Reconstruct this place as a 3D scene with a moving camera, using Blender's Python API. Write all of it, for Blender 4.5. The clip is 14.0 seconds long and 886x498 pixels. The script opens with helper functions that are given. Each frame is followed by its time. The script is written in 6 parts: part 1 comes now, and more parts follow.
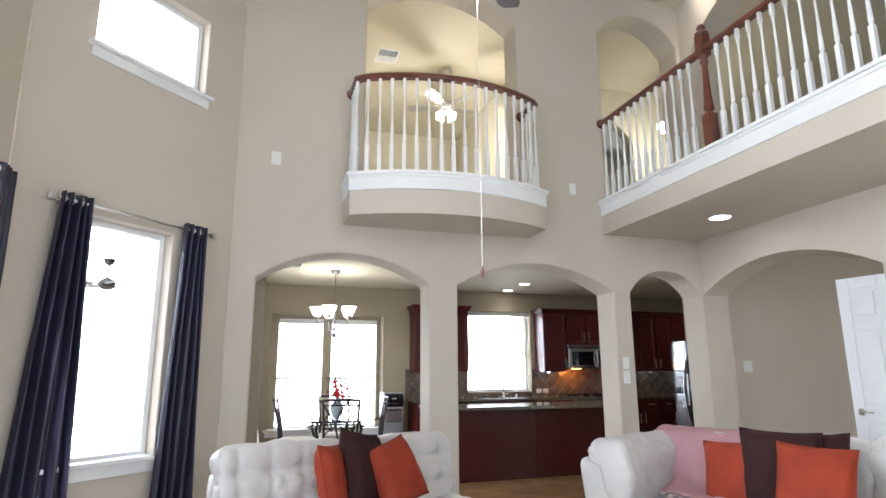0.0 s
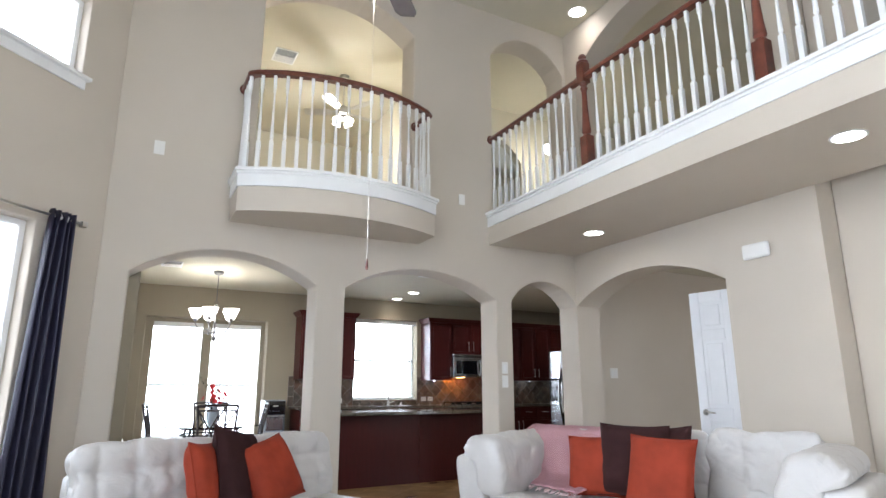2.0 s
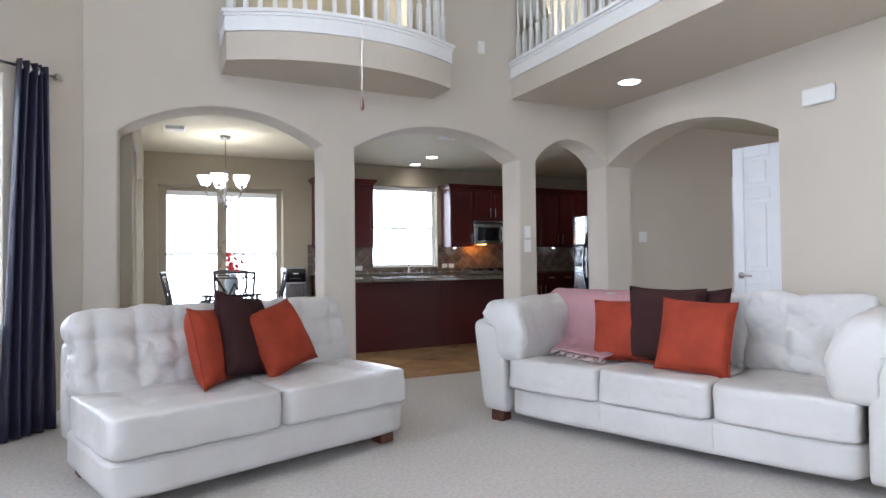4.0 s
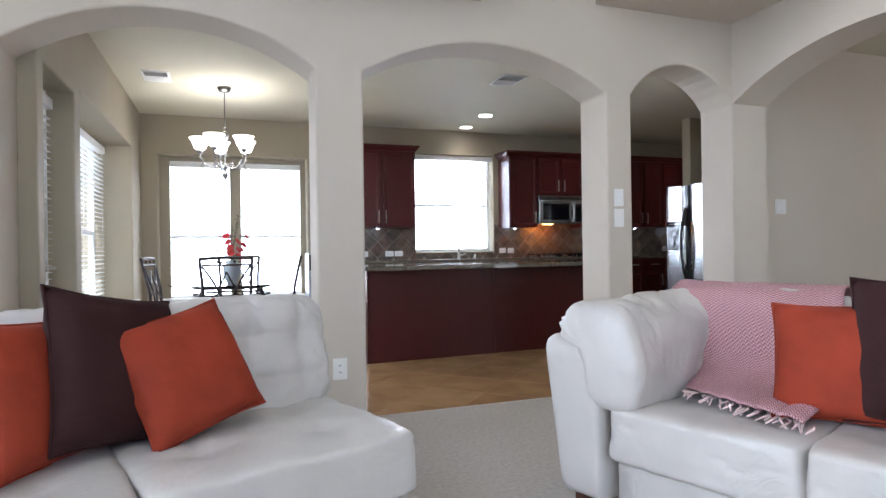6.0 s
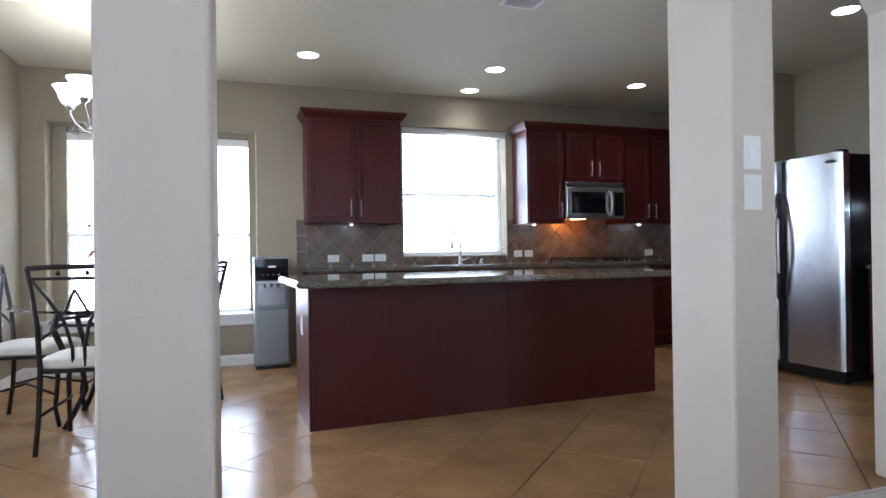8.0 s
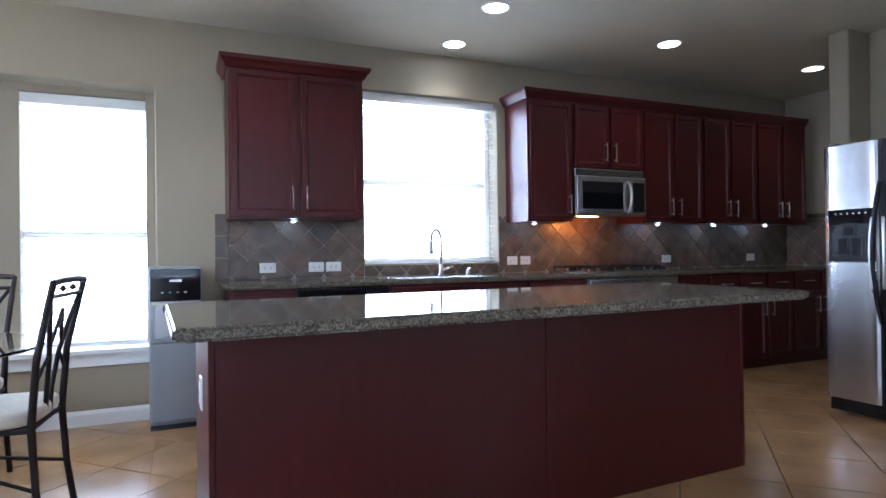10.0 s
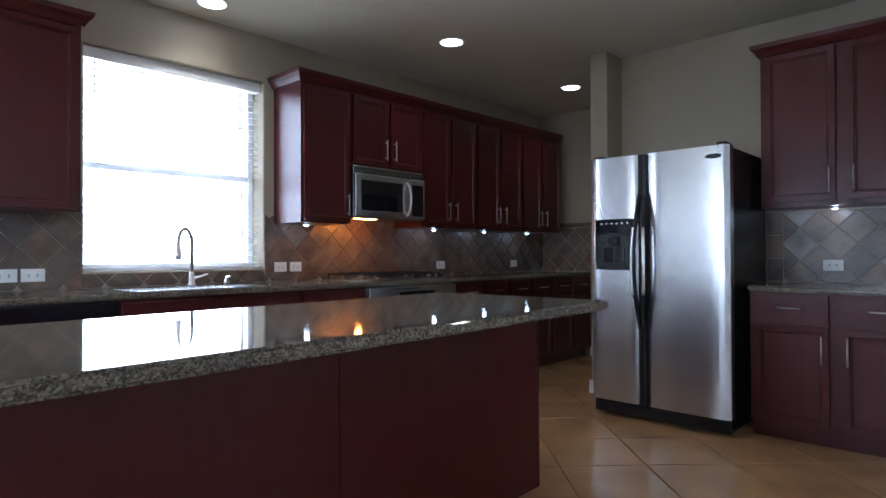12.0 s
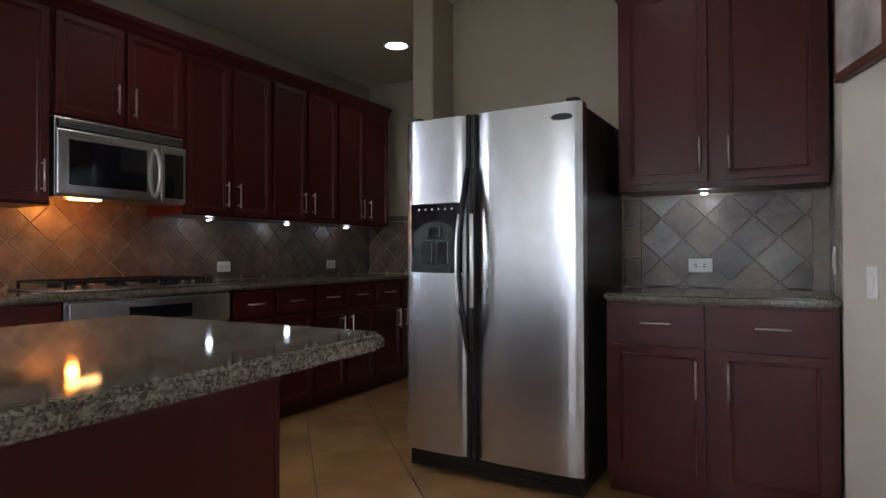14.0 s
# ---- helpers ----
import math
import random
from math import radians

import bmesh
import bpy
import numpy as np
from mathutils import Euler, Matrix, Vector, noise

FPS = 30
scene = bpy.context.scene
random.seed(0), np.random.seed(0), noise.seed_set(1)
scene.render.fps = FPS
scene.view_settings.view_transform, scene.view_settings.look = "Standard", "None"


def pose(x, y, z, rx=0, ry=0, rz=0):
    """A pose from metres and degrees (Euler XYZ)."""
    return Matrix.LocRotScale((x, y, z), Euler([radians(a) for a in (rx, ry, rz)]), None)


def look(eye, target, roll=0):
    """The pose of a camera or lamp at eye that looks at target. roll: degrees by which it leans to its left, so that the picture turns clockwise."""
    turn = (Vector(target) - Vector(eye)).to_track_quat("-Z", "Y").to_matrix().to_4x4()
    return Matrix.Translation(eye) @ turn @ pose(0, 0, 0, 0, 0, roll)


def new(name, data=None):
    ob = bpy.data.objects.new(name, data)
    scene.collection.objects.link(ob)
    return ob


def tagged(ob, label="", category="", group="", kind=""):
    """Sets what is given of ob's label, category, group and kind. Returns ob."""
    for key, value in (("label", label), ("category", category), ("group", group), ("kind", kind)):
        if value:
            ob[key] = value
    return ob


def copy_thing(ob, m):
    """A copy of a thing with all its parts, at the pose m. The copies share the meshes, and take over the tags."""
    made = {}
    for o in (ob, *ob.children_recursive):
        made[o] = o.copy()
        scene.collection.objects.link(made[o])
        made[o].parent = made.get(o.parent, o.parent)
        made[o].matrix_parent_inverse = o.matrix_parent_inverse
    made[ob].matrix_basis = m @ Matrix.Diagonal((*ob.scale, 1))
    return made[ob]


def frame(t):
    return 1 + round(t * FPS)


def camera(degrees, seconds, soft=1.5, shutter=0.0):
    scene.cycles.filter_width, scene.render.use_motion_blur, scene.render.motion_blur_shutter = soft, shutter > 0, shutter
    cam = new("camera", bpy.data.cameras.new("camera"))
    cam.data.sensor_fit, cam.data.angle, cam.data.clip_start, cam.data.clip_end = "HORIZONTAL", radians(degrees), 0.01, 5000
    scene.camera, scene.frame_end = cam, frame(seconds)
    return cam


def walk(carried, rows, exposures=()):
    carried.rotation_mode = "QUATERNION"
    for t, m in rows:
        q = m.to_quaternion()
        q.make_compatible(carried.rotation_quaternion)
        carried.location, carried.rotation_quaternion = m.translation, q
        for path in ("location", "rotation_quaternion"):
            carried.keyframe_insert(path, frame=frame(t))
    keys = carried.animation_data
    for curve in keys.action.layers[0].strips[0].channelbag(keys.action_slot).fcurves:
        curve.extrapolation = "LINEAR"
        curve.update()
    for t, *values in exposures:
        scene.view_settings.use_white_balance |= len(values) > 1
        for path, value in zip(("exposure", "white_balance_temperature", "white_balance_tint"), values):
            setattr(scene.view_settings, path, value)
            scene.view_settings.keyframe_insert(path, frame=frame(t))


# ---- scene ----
cam = camera(73.1, 14.0)
PATH = [
    (0, (1.189, 1.176, 1.26), (1.774, 3.042, 1.679), -0.3),
    (0.5, (1.186, 1.143, 1.249), (1.871, 2.955, 1.747), -0.1),
    (1, (1.195, 1.127, 1.214), (1.977, 2.896, 1.723), -0.1),
    (1.5, (1.196, 1.117, 1.172), (2.06, 2.848, 1.677), -0.1),
    (2, (1.201, 1.095, 1.151), (2.109, 2.816, 1.614), -0.1),
    (2.5, (1.196, 1.06, 1.143), (2.139, 2.78, 1.535), -0.2),
    (3, (1.204, 1.065, 1.121), (2.173, 2.794, 1.386), -0.3),
    (3.5, (1.321, 1.232, 1.12), (2.278, 2.986, 1.223), -0.4),
    (4, (1.44, 1.451, 1.114), (2.301, 3.255, 1.152), -0.6),
    (4.2, (1.507, 1.575, 1.134), (2.347, 3.39, 1.152), -0.6),
    (6.3, (2.395, 3.27, 1.037), (3.04, 5.163, 1.039), -0.8),
    (6.5, (2.496, 3.453, 1.033), (3.13, 5.35, 1.035), -0.8),
    (7, (2.702, 3.911, 1.025), (3.342, 5.806, 1.033), -0.7),
    (7.2, (2.79, 4.062, 1.038), (3.415, 5.961, 1.044), -0.7),
    (9.3, (3.308, 5.986, 1.073), (3.973, 7.873, 1.086), -0.9),
    (9.5, (3.326, 6.078, 1.111), (4.002, 7.961, 1.111), -0.8),
    (10, (3.361, 6.373, 1.093), (4.158, 8.207, 1.106), -0.7),
    (10.5, (3.408, 6.627, 1.094), (4.396, 8.365, 1.112), -0.6),
    (11, (3.488, 6.777, 1.111), (4.618, 8.427, 1.126), -0.4),
    (11.5, (3.523, 6.84, 1.121), (4.819, 8.362, 1.136), -0.2),
    (12, (3.564, 6.905, 1.107), (5.013, 8.283, 1.126), -0.2),
    (12.5, (3.77, 6.992, 1.109), (5.312, 8.267, 1.127), -0.2),
    (13, (4.068, 7.1, 1.103), (5.669, 8.299, 1.123), -0.2),
    (13.5, (4.386, 7.228, 1.098), (6.094, 8.269, 1.116), -0.3),
    (14, (4.765, 7.335, 1.088), (6.493, 8.341, 1.108), -0.2),
]
walk(cam, [(t, look(eye, target, roll)) for t, eye, target, roll in PATH],
     [(0, 1.14, 5800, 13), (2.0, 1.08, 5700, 13), (3.0, 1.03, 5600, 14.5), (4.2, 1.0, 5550, 15), (6.4, 1.17, 5500, 14), (7.2, 1.12, 5450, 14), (9.5, 1.31, 4900, 14), (11.5, 1.08, 4980, 14), (12.5, 0.88, 5130, 14), (13.5, 0.95, 5500, 14.5), (14, 0.86, 5780, 14.5)])

# ---- world and light ----
world = bpy.data.worlds.new("world")
scene.world = world
world.use_nodes = True
wn = world.node_tree.nodes
wl = world.node_tree.links
sky = wn.new("ShaderNodeTexSky")
sky.sky_type, sky.sun_disc = "NISHITA", False
sky.sun_elevation, sky.sun_rotation = radians(62), radians(200)
wl.new(sky.outputs[0], wn["Background"].inputs[0])
wn["Background"].inputs[1].default_value = 0.15


def sun_lamp():
    d = bpy.data.lights.new("sun", "SUN")
    d.energy, d.angle, d.color = 3.0, radians(0.6), (1, 0.96, 0.9)
    ob = new("sun", d)
    ob.matrix_world = look((0, 0, 0), (math.sin(radians(200)) * -math.cos(radians(62)), -math.cos(radians(200)) * math.cos(radians(62)), -math.sin(radians(62))))


sun_lamp()


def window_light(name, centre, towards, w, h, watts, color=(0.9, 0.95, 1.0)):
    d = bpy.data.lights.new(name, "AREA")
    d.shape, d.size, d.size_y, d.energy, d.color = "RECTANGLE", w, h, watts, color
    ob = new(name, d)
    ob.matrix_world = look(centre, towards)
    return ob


# ---- sizes of the place ----
YA, YB = 6.493, 6.82          # arch wall, front and back
XR, XR2 = 5.81, 6.14          # east wall of the living room
YK = 10.855                   # kitchen back wall
XD = 1.26                     # dining room west wall
ZC = 2.71                     # low ceiling
ZG, ZF = 2.71, 3.06           # gallery soffit and upper floor
ZT = 5.62                     # high ceiling
YS = -2.2                     # wall behind
XE = 9.40                     # kitchen east wall
YH = 7.165                     # kitchen south wall by the small counter
XG = 4.62                     # front of the gallery
SLANT = lambda x: 6.82 + 0.335 * (x - 6.42)   # angled wall beside the small counter
XC = 8.12                     # wall behind the small counter

window_light("daylight_kitchen", (5.23, YK + 0.30, 1.7), (5.0, 0, 2.4), 1.1, 1.3, 19)
window_light("daylight_dining", (2.31, YK + 0.62, 1.35), (2.31, 0, 1.6), 1.6, 1.7, 11)
window_light("daylight_dining_side", (0.6, 9.1, 1.4), (4, 9.1, 1.0), 2.2, 1.6, 8)
window_light("daylight_west", (-0.65, 2.4, 2.3), (5.0, 2.4, 1.5), 3.2, 3.4, 26)
window_light("daylight_south", (2.8, YS - 0.1, 2.6), (2.8, 6, 1.8), 3.6, 4.0, 46)
# Added fill so the upstairs back room isn't black; its wall is solid.
window_light("upper_room_fill", (7.5, 11.1, 4.4), (7.5, 6, 3.4), 1.4, 1.2, 12)
# Fill lamp added to brighten the hall; no window is known there.
window_light("hall_fill", (8.1, 2.1, 1.5), (8.1, 6, 1.3), 1.4, 1.8, 14, (1, 0.93, 0.82))


def can_light(x, y, z, watts=9, color=(1, 0.86, 0.66)):
    d = bpy.data.lights.new("can_bulb", "SPOT")
    d.energy, d.color, d.spot_size, d.spot_blend, d.shadow_soft_size = watts, color, radians(125), 0.6, 0.05
    ob = new("can_bulb", d)
    ob.matrix_world = look((x, y, z - 0.03), (x, y + 0.001, 0))


def point_light(name, p, watts, color, size=0.04):
    d = bpy.data.lights.new(name, "POINT")
    d.energy, d.color, d.shadow_soft_size = watts, color, size
    new(name, d).location = p


# ---- materials ----
def material(name, color, rough=0.5, metal=0.0, vary=0.06, scale=6.0, bump=0.0, bump_scale=60.0, coat=0.0, emit=None, spec=0.5, stretch=None):
    m = bpy.data.materials.new(name)
    m.use_nodes = True
    n, l = m.node_tree.nodes, m.node_tree.links
    b = n["Principled BSDF"]
    b.inputs["Roughness"].default_value, b.inputs["Metallic"].default_value = rough, metal
    b.inputs["Specular IOR Level"].default_value = spec
    b.inputs["Coat Weight"].default_value = coat
    b.inputs["Coat Roughness"].default_value = 0.12
    tc = n.new("ShaderNodeTexCoord")
    where = tc.outputs["Object"]
    if stretch:
        mp = n.new("ShaderNodeMapping")
        mp.inputs["Scale"].default_value = stretch
        l.new(where, mp.inputs["Vector"])
        where = mp.outputs["Vector"]
    if vary:
        nz = n.new("ShaderNodeTexNoise")
        nz.inputs["Scale"].default_value, nz.inputs["Detail"].default_value = scale, 5
        l.new(where, nz.inputs["Vector"])
        r = n.new("ShaderNodeValToRGB")
        r.color_ramp.elements[0].position, r.color_ramp.elements[1].position = 0.3, 0.7
        r.color_ramp.elements[0].color = (*[c * (1 - vary) for c in color], 1)
        r.color_ramp.elements[1].color = (*[min(1, c * (1 + vary)) for c in color], 1)
        l.new(nz.outputs[0], r.inputs[0])
        l.new(r.outputs[0], b.inputs["Base Color"])
    else:
        b.inputs["Base Color"].default_value = (*color, 1)
    if bump:
        nb = n.new("ShaderNodeTexNoise")
        nb.inputs["Scale"].default_value, nb.inputs["Detail"].default_value = bump_scale, 4
        l.new(where, nb.inputs["Vector"])
        bp = n.new("ShaderNodeBump")
        bp.inputs["Strength"].default_value, bp.inputs["Distance"].default_value = bump, 0.01
        l.new(nb.outputs[0], bp.inputs["Height"])
        l.new(bp.outputs[0], b.inputs["Normal"])
    if emit:
        b.inputs["Emission Color"].default_value = (*emit[0], 1)
        b.inputs["Emission Strength"].default_value = emit[1]
    return m


def leather():
    m = material("white_leather", (0.53, 0.505, 0.47), 0.33, vary=0.05, scale=5)
    n, l = m.node_tree.nodes, m.node_tree.links
    tc = n.new("ShaderNodeTexCoord")
    warp = n.new("ShaderNodeTexNoise")
    warp.inputs["Scale"].default_value, warp.inputs["Detail"].default_value, warp.inputs["Distortion"].default_value = 5, 3, 1.6
    fine = n.new("ShaderNodeTexVoronoi")
    fine.inputs["Scale"].default_value = 260
    l.new(tc.outputs["Object"], warp.inputs["Vector"])
    l.new(tc.outputs["Object"], fine.inputs["Vector"])
    fold = n.new("ShaderNodeMath")
    fold.operation = "PINGPONG"
    l.new(warp.outputs[0], fold.inputs[0])
    fold.inputs[1].default_value = 0.09
    b1 = n.new("ShaderNodeBump")
    b1.inputs["Strength"].default_value, b1.inputs["Distance"].default_value = 0.20, 0.045
    b2 = n.new("ShaderNodeBump")
    b2.inputs["Strength"].default_value, b2.inputs["Distance"].default_value = 0.25, 0.001
    l.new(fold.outputs[0], b1.inputs["Height"])
    l.new(fine.outputs["Distance"], b2.inputs["Height"])
    l.new(b1.outputs[0], b2.inputs["Normal"])
    l.new(b2.outputs[0], n["Principled BSDF"].inputs["Normal"])
    return m


WALL = material("wall_paint", (0.56, 0.50, 0.415), 0.75, vary=0.02, scale=2, bump=0.12, bump_scale=140)
# Same beige paint as WALL; the backlit rooms' shade is put into its colour.
WALLSHADE = material("wall_paint_shaded", (0.34, 0.295, 0.21), 0.7, vary=0.02, scale=2, bump=0.12, bump_scale=140)
WALLU = material("wall_paint_upstairs", (0.60, 0.56, 0.44), 0.75, vary=0.02, scale=2, bump=0.12, bump_scale=140)
CEIL = material("ceiling_paint", (0.63, 0.59, 0.465), 0.8, vary=0.02, scale=2, bump=0.25, bump_scale=160)
TRIM = material("white_trim_paint", (0.80, 0.80, 0.78), 0.35, vary=0.02, scale=8)
DOORW = material("white_door_paint", (0.80, 0.81, 0.82), 0.3, vary=0.02, scale=8)
PLASTIC = material("white_plastic", (0.78, 0.77, 0.73), 0.3, vary=0)
CHERRY = material("cherry_wood", (0.060, 0.0078, 0.0068), 0.36, vary=0.09, scale=5, bump=0.04, bump_scale=90, coat=0.04, spec=0.32, stretch=(6, 6, 0.7))
RAILWOOD = material("rail_wood", (0.13, 0.035, 0.02), 0.28, vary=0.3, scale=12, coat=0.3)
DARKWOOD = material("dark_foot_wood", (0.09, 0.028, 0.015), 0.4, vary=0.3, scale=15)
STEEL = material("brushed_steel", (0.56, 0.57, 0.58), 0.27, metal=1, vary=0.05, scale=8, bump=0.03, bump_scale=60, stretch=(0.4, 0.4, 30))
NICKEL = material("satin_nickel", (0.62, 0.60, 0.56), 0.28, metal=1, vary=0)
BLACK = material("black_plastic", (0.012, 0.012, 0.014), 0.25, vary=0)
BLACKGLASS = material("black_glass", (0.008, 0.008, 0.01), 0.06, vary=0)
IRON = material("dark_iron", (0.035, 0.026, 0.024), 0.42, metal=0.5, vary=0.2, scale=20)
LEATHER = leather()
RUST = material("rust_velvet", (0.27, 0.036, 0.014), 0.8, spec=0.25, vary=0.16, scale=8, bump=0.1, bump_scale=60)
BROWN = material("brown_fabric", (0.034, 0.0125, 0.012), 0.85, spec=0.2, vary=0.15, scale=12, bump=0.15, bump_scale=200)
PINK = material("pink_knit", (0.56, 0.27, 0.28), 0.9, vary=0.1, scale=30)
CURTAIN = material("navy_satin_curtain", (0.022, 0.020, 0.040), 0.42, vary=0.15, scale=6)
CUSHION = material("cream_seat_fabric", (0.68, 0.64, 0.56), 0.8, vary=0.05, scale=20)
GREYPL = material("grey_plastic", (0.30, 0.33, 0.36), 0.3, vary=0.03)


def glass_material(name, tint=(0.95, 0.98, 0.97), rough=0.0):
    m = bpy.data.materials.new(name)
    m.use_nodes = True
    b = m.node_tree.nodes["Principled BSDF"]
    b.inputs["Base Color"].default_value = (*tint, 1)
    b.inputs["Transmission Weight"].default_value = 1
    b.inputs["Roughness"].default_value = rough
    b.inputs["IOR"].default_value = 1.45
    return m


GLASS = glass_material("clear_glass")


def granite():
    m = material("granite", (0.2, 0.18, 0.15), 0.06, vary=0)
    n, l = m.node_tree.nodes, m.node_tree.links
    b = n["Principled BSDF"]
    tc = n.new("ShaderNodeTexCoord")
    v = n.new("ShaderNodeTexVoronoi")
    v.inputs["Scale"].default_value = 210
    nz = n.new("ShaderNodeTexNoise")
    nz.inputs["Scale"].default_value, nz.inputs["Detail"].default_value = 48, 9
    l.new(tc.outputs["Object"], v.inputs["Vector"])
    l.new(tc.outputs["Object"], nz.inputs["Vector"])
    r = n.new("ShaderNodeValToRGB")
    cr = r.color_ramp
    cr.elements[0].position, cr.elements[0].color = 0.28, (0.052, 0.043, 0.033, 1)
    cr.elements[1].position, cr.elements[1].color = 0.74, (0.225, 0.20, 0.15, 1)
    e = cr.elements.new(0.48)
    e.color = (0.120, 0.103, 0.075, 1)
    mx = n.new("ShaderNodeMix")
    mx.data_type = "FLOAT"
    mx.inputs[0].default_value = 0.45
    sp = n.new("ShaderNodeSeparateColor")
    l.new(v.outputs["Color"], sp.inputs[0])
    l.new(nz.outputs[0], mx.inputs[2])
    l.new(sp.outputs[0], mx.inputs[3])
    l.new(mx.outputs[0], r.inputs[0])
    l.new(r.outputs[0], b.inputs["Base Color"])
    return m


GRANITE = granite()


def varied(name, colors, rough, bump=0.2, bump_scale=30, scale=9, mix=0.5):
    """Each piece takes its own tone, with mottling inside it."""
    m = material(name, colors[0], rough, vary=0, bump=bump, bump_scale=bump_scale)
    n, l = m.node_tree.nodes, m.node_tree.links
    b = n["Principled BSDF"]
    oi = n.new("ShaderNodeObjectInfo")
    r = n.new("ShaderNodeValToRGB")
    r.color_ramp.interpolation = "LINEAR"
    while len(r.color_ramp.elements) < len(colors):
        r.color_ramp.elements.new(0.5)
    for i, c in enumerate(colors):
        r.color_ramp.elements[i].position = i / (len(colors) - 1)
        r.color_ramp.elements[i].color = (*c, 1)
    l.new(oi.outputs["Random"], r.inputs[0])
    g = n.new("ShaderNodeNewGeometry")
    nz = n.new("ShaderNodeTexNoise")
    nz.inputs["Scale"].default_value, nz.inputs["Detail"].default_value = scale, 6
    l.new(g.outputs["Position"], nz.inputs["Vector"])
    r2 = n.new("ShaderNodeValToRGB")
    r2.color_ramp.elements[0].position, r2.color_ramp.elements[1].position = 0.3, 0.7
    r2.color_ramp.elements[0].color = (1 - mix, 1 - mix, 1 - mix, 1)
    r2.color_ramp.elements[1].color = (1 + mix * 0.6, 1 + mix * 0.6, 1 + mix * 0.6, 1)
    mx = n.new("ShaderNodeMix")
    mx.data_type, mx.blend_type = "RGBA", "MULTIPLY"
    mx.inputs[0].default_value = 1
    l.new(nz.outputs[0], r2.inputs[0])
    l.new(r.outputs[0], mx.inputs[6])
    l.new(r2.outputs[0], mx.inputs[7])
    l.new(mx.outputs[2], b.inputs["Base Color"])
    return m


SLATE = varied("slate_tile", [(0.165, 0.108, 0.072), (0.115, 0.086, 0.062), (0.16, 0.108, 0.072), (0.125, 0.102, 0.075), (0.15, 0.082, 0.052), (0.155, 0.13, 0.098)], 0.38, 0.35, 25)
SLATE2 = varied("pale_slate_tile", [(0.29, 0.265, 0.22), (0.15, 0.11, 0.08), (0.23, 0.175, 0.125), (0.13, 0.115, 0.095), (0.21, 0.14, 0.09), (0.36, 0.34, 0.30)], 0.34, 0.5, 18, 6, 0.7)
FLOORT = varied("floor_tile", [(0.40, 0.235, 0.10), (0.44, 0.265, 0.12), (0.36, 0.21, 0.09)], 0.22, 0.05, 12, 3.5, 0.22)
GROUT = material("grout", (0.36, 0.31, 0.25), 0.9, vary=0.1, scale=30)
GROUTF = material("floor_grout", (0.13, 0.085, 0.055), 0.8, vary=0.1, scale=30)
CARPET = material("carpet", (0.56, 0.515, 0.46), 0.95, vary=0.12, scale=45, bump=0.9, bump_scale=180)
GRASS = material("grass", (0.06, 0.10, 0.03), 0.9, vary=0.3, scale=3)
CONCRETE = material("concrete", (0.42, 0.41, 0.39), 0.85, vary=0.08, scale=4)
BULB = material("lit_bulb", (1, 0.95, 0.85), 0.4, vary=0, emit=((1, 0.88, 0.7), 14))
CANBULB = material("lit_can_lens", (1, 0.95, 0.85), 0.4, vary=0, emit=((1, 0.93, 0.82), 9))
FROST = material("frosted_shade_glass", (0.85, 0.84, 0.80), 0.5, vary=0, emit=((1, 0.93, 0.80), 2.6))
PUCK = material("lit_puck_lens", (1, 1, 1), 0.4, vary=0, emit=((0.9, 0.97, 1.0), 25))
HOOD = material("lit_hood_lens", (1, 0.6, 0.3), 0.4, vary=0, emit=((1, 0.48, 0.13), 12))
BLIND = material("blind_slat", (0.78, 0.77, 0.74), 0.45, vary=0)


# ---- builders ----
def to_object(name, bm, mat, parent=None, label="", smooth=False):
    me = bpy.data.meshes.new(name)
    bmesh.ops.recalc_face_normals(bm, faces=bm.faces)
    bm.to_mesh(me)
    bm.free()
    if smooth:
        me.shade_smooth()
    me.materials.append(mat)
    ob = new(name, me)
    if parent:
        ob.parent = parent
    if label:
        ob["label"] = label
    return ob


def part(name, bm, material_, parent, label="", smooth=False):
    return to_object(name, bm, material_, parent, label, smooth)


def thing(name, x=0, y=0, z=0, rz=0, label="", category="", group=""):
    ob = new(name)
    ob.empty_display_size = 0.1
    ob.matrix_basis = pose(x, y, z, 0, 0, rz)
    return tagged(ob, label, category, group)


def structure(name, bm, mat, bevel=0.0):
    ob = to_object(name, bm, mat)
    ob["kind"] = "structure"
    if bevel:
        add_bevel(ob, bevel, 3, 40)
    return ob


def add_bevel(ob, w, seg=2, angle=35):
    md = ob.modifiers.new("bevel", "BEVEL")
    md.width, md.segments, md.limit_method, md.angle_limit = w, seg, "ANGLE", radians(angle)
    md.harden_normals = False
    return ob


def box(bm, x0, x1, y0, y1, z0, z1, bevel=0.0, seg=2):
    vs = [bm.verts.new(p) for p in ((x0, y0, z0), (x1, y0, z0), (x1, y1, z0), (x0, y1, z0), (x0, y0, z1), (x1, y0, z1), (x1, y1, z1), (x0, y1, z1))]
    fs = [bm.faces.new([vs[i] for i in f]) for f in ((0, 3, 2, 1), (4, 5, 6, 7), (0, 1, 5, 4), (1, 2, 6, 5), (2, 3, 7, 6), (3, 0, 4, 7))]
    if bevel:
        es = {e for f in fs for e in f.edges}
        bmesh.ops.bevel(bm, geom=list(es), offset=bevel, segments=seg, affect="EDGES", profile=0.5)
    return bm


def boxes(*specs, bevel=0.0, seg=2):
    bm = bmesh.new()
    for s in specs:
        box(bm, *s, bevel=bevel, seg=seg)
    return bm


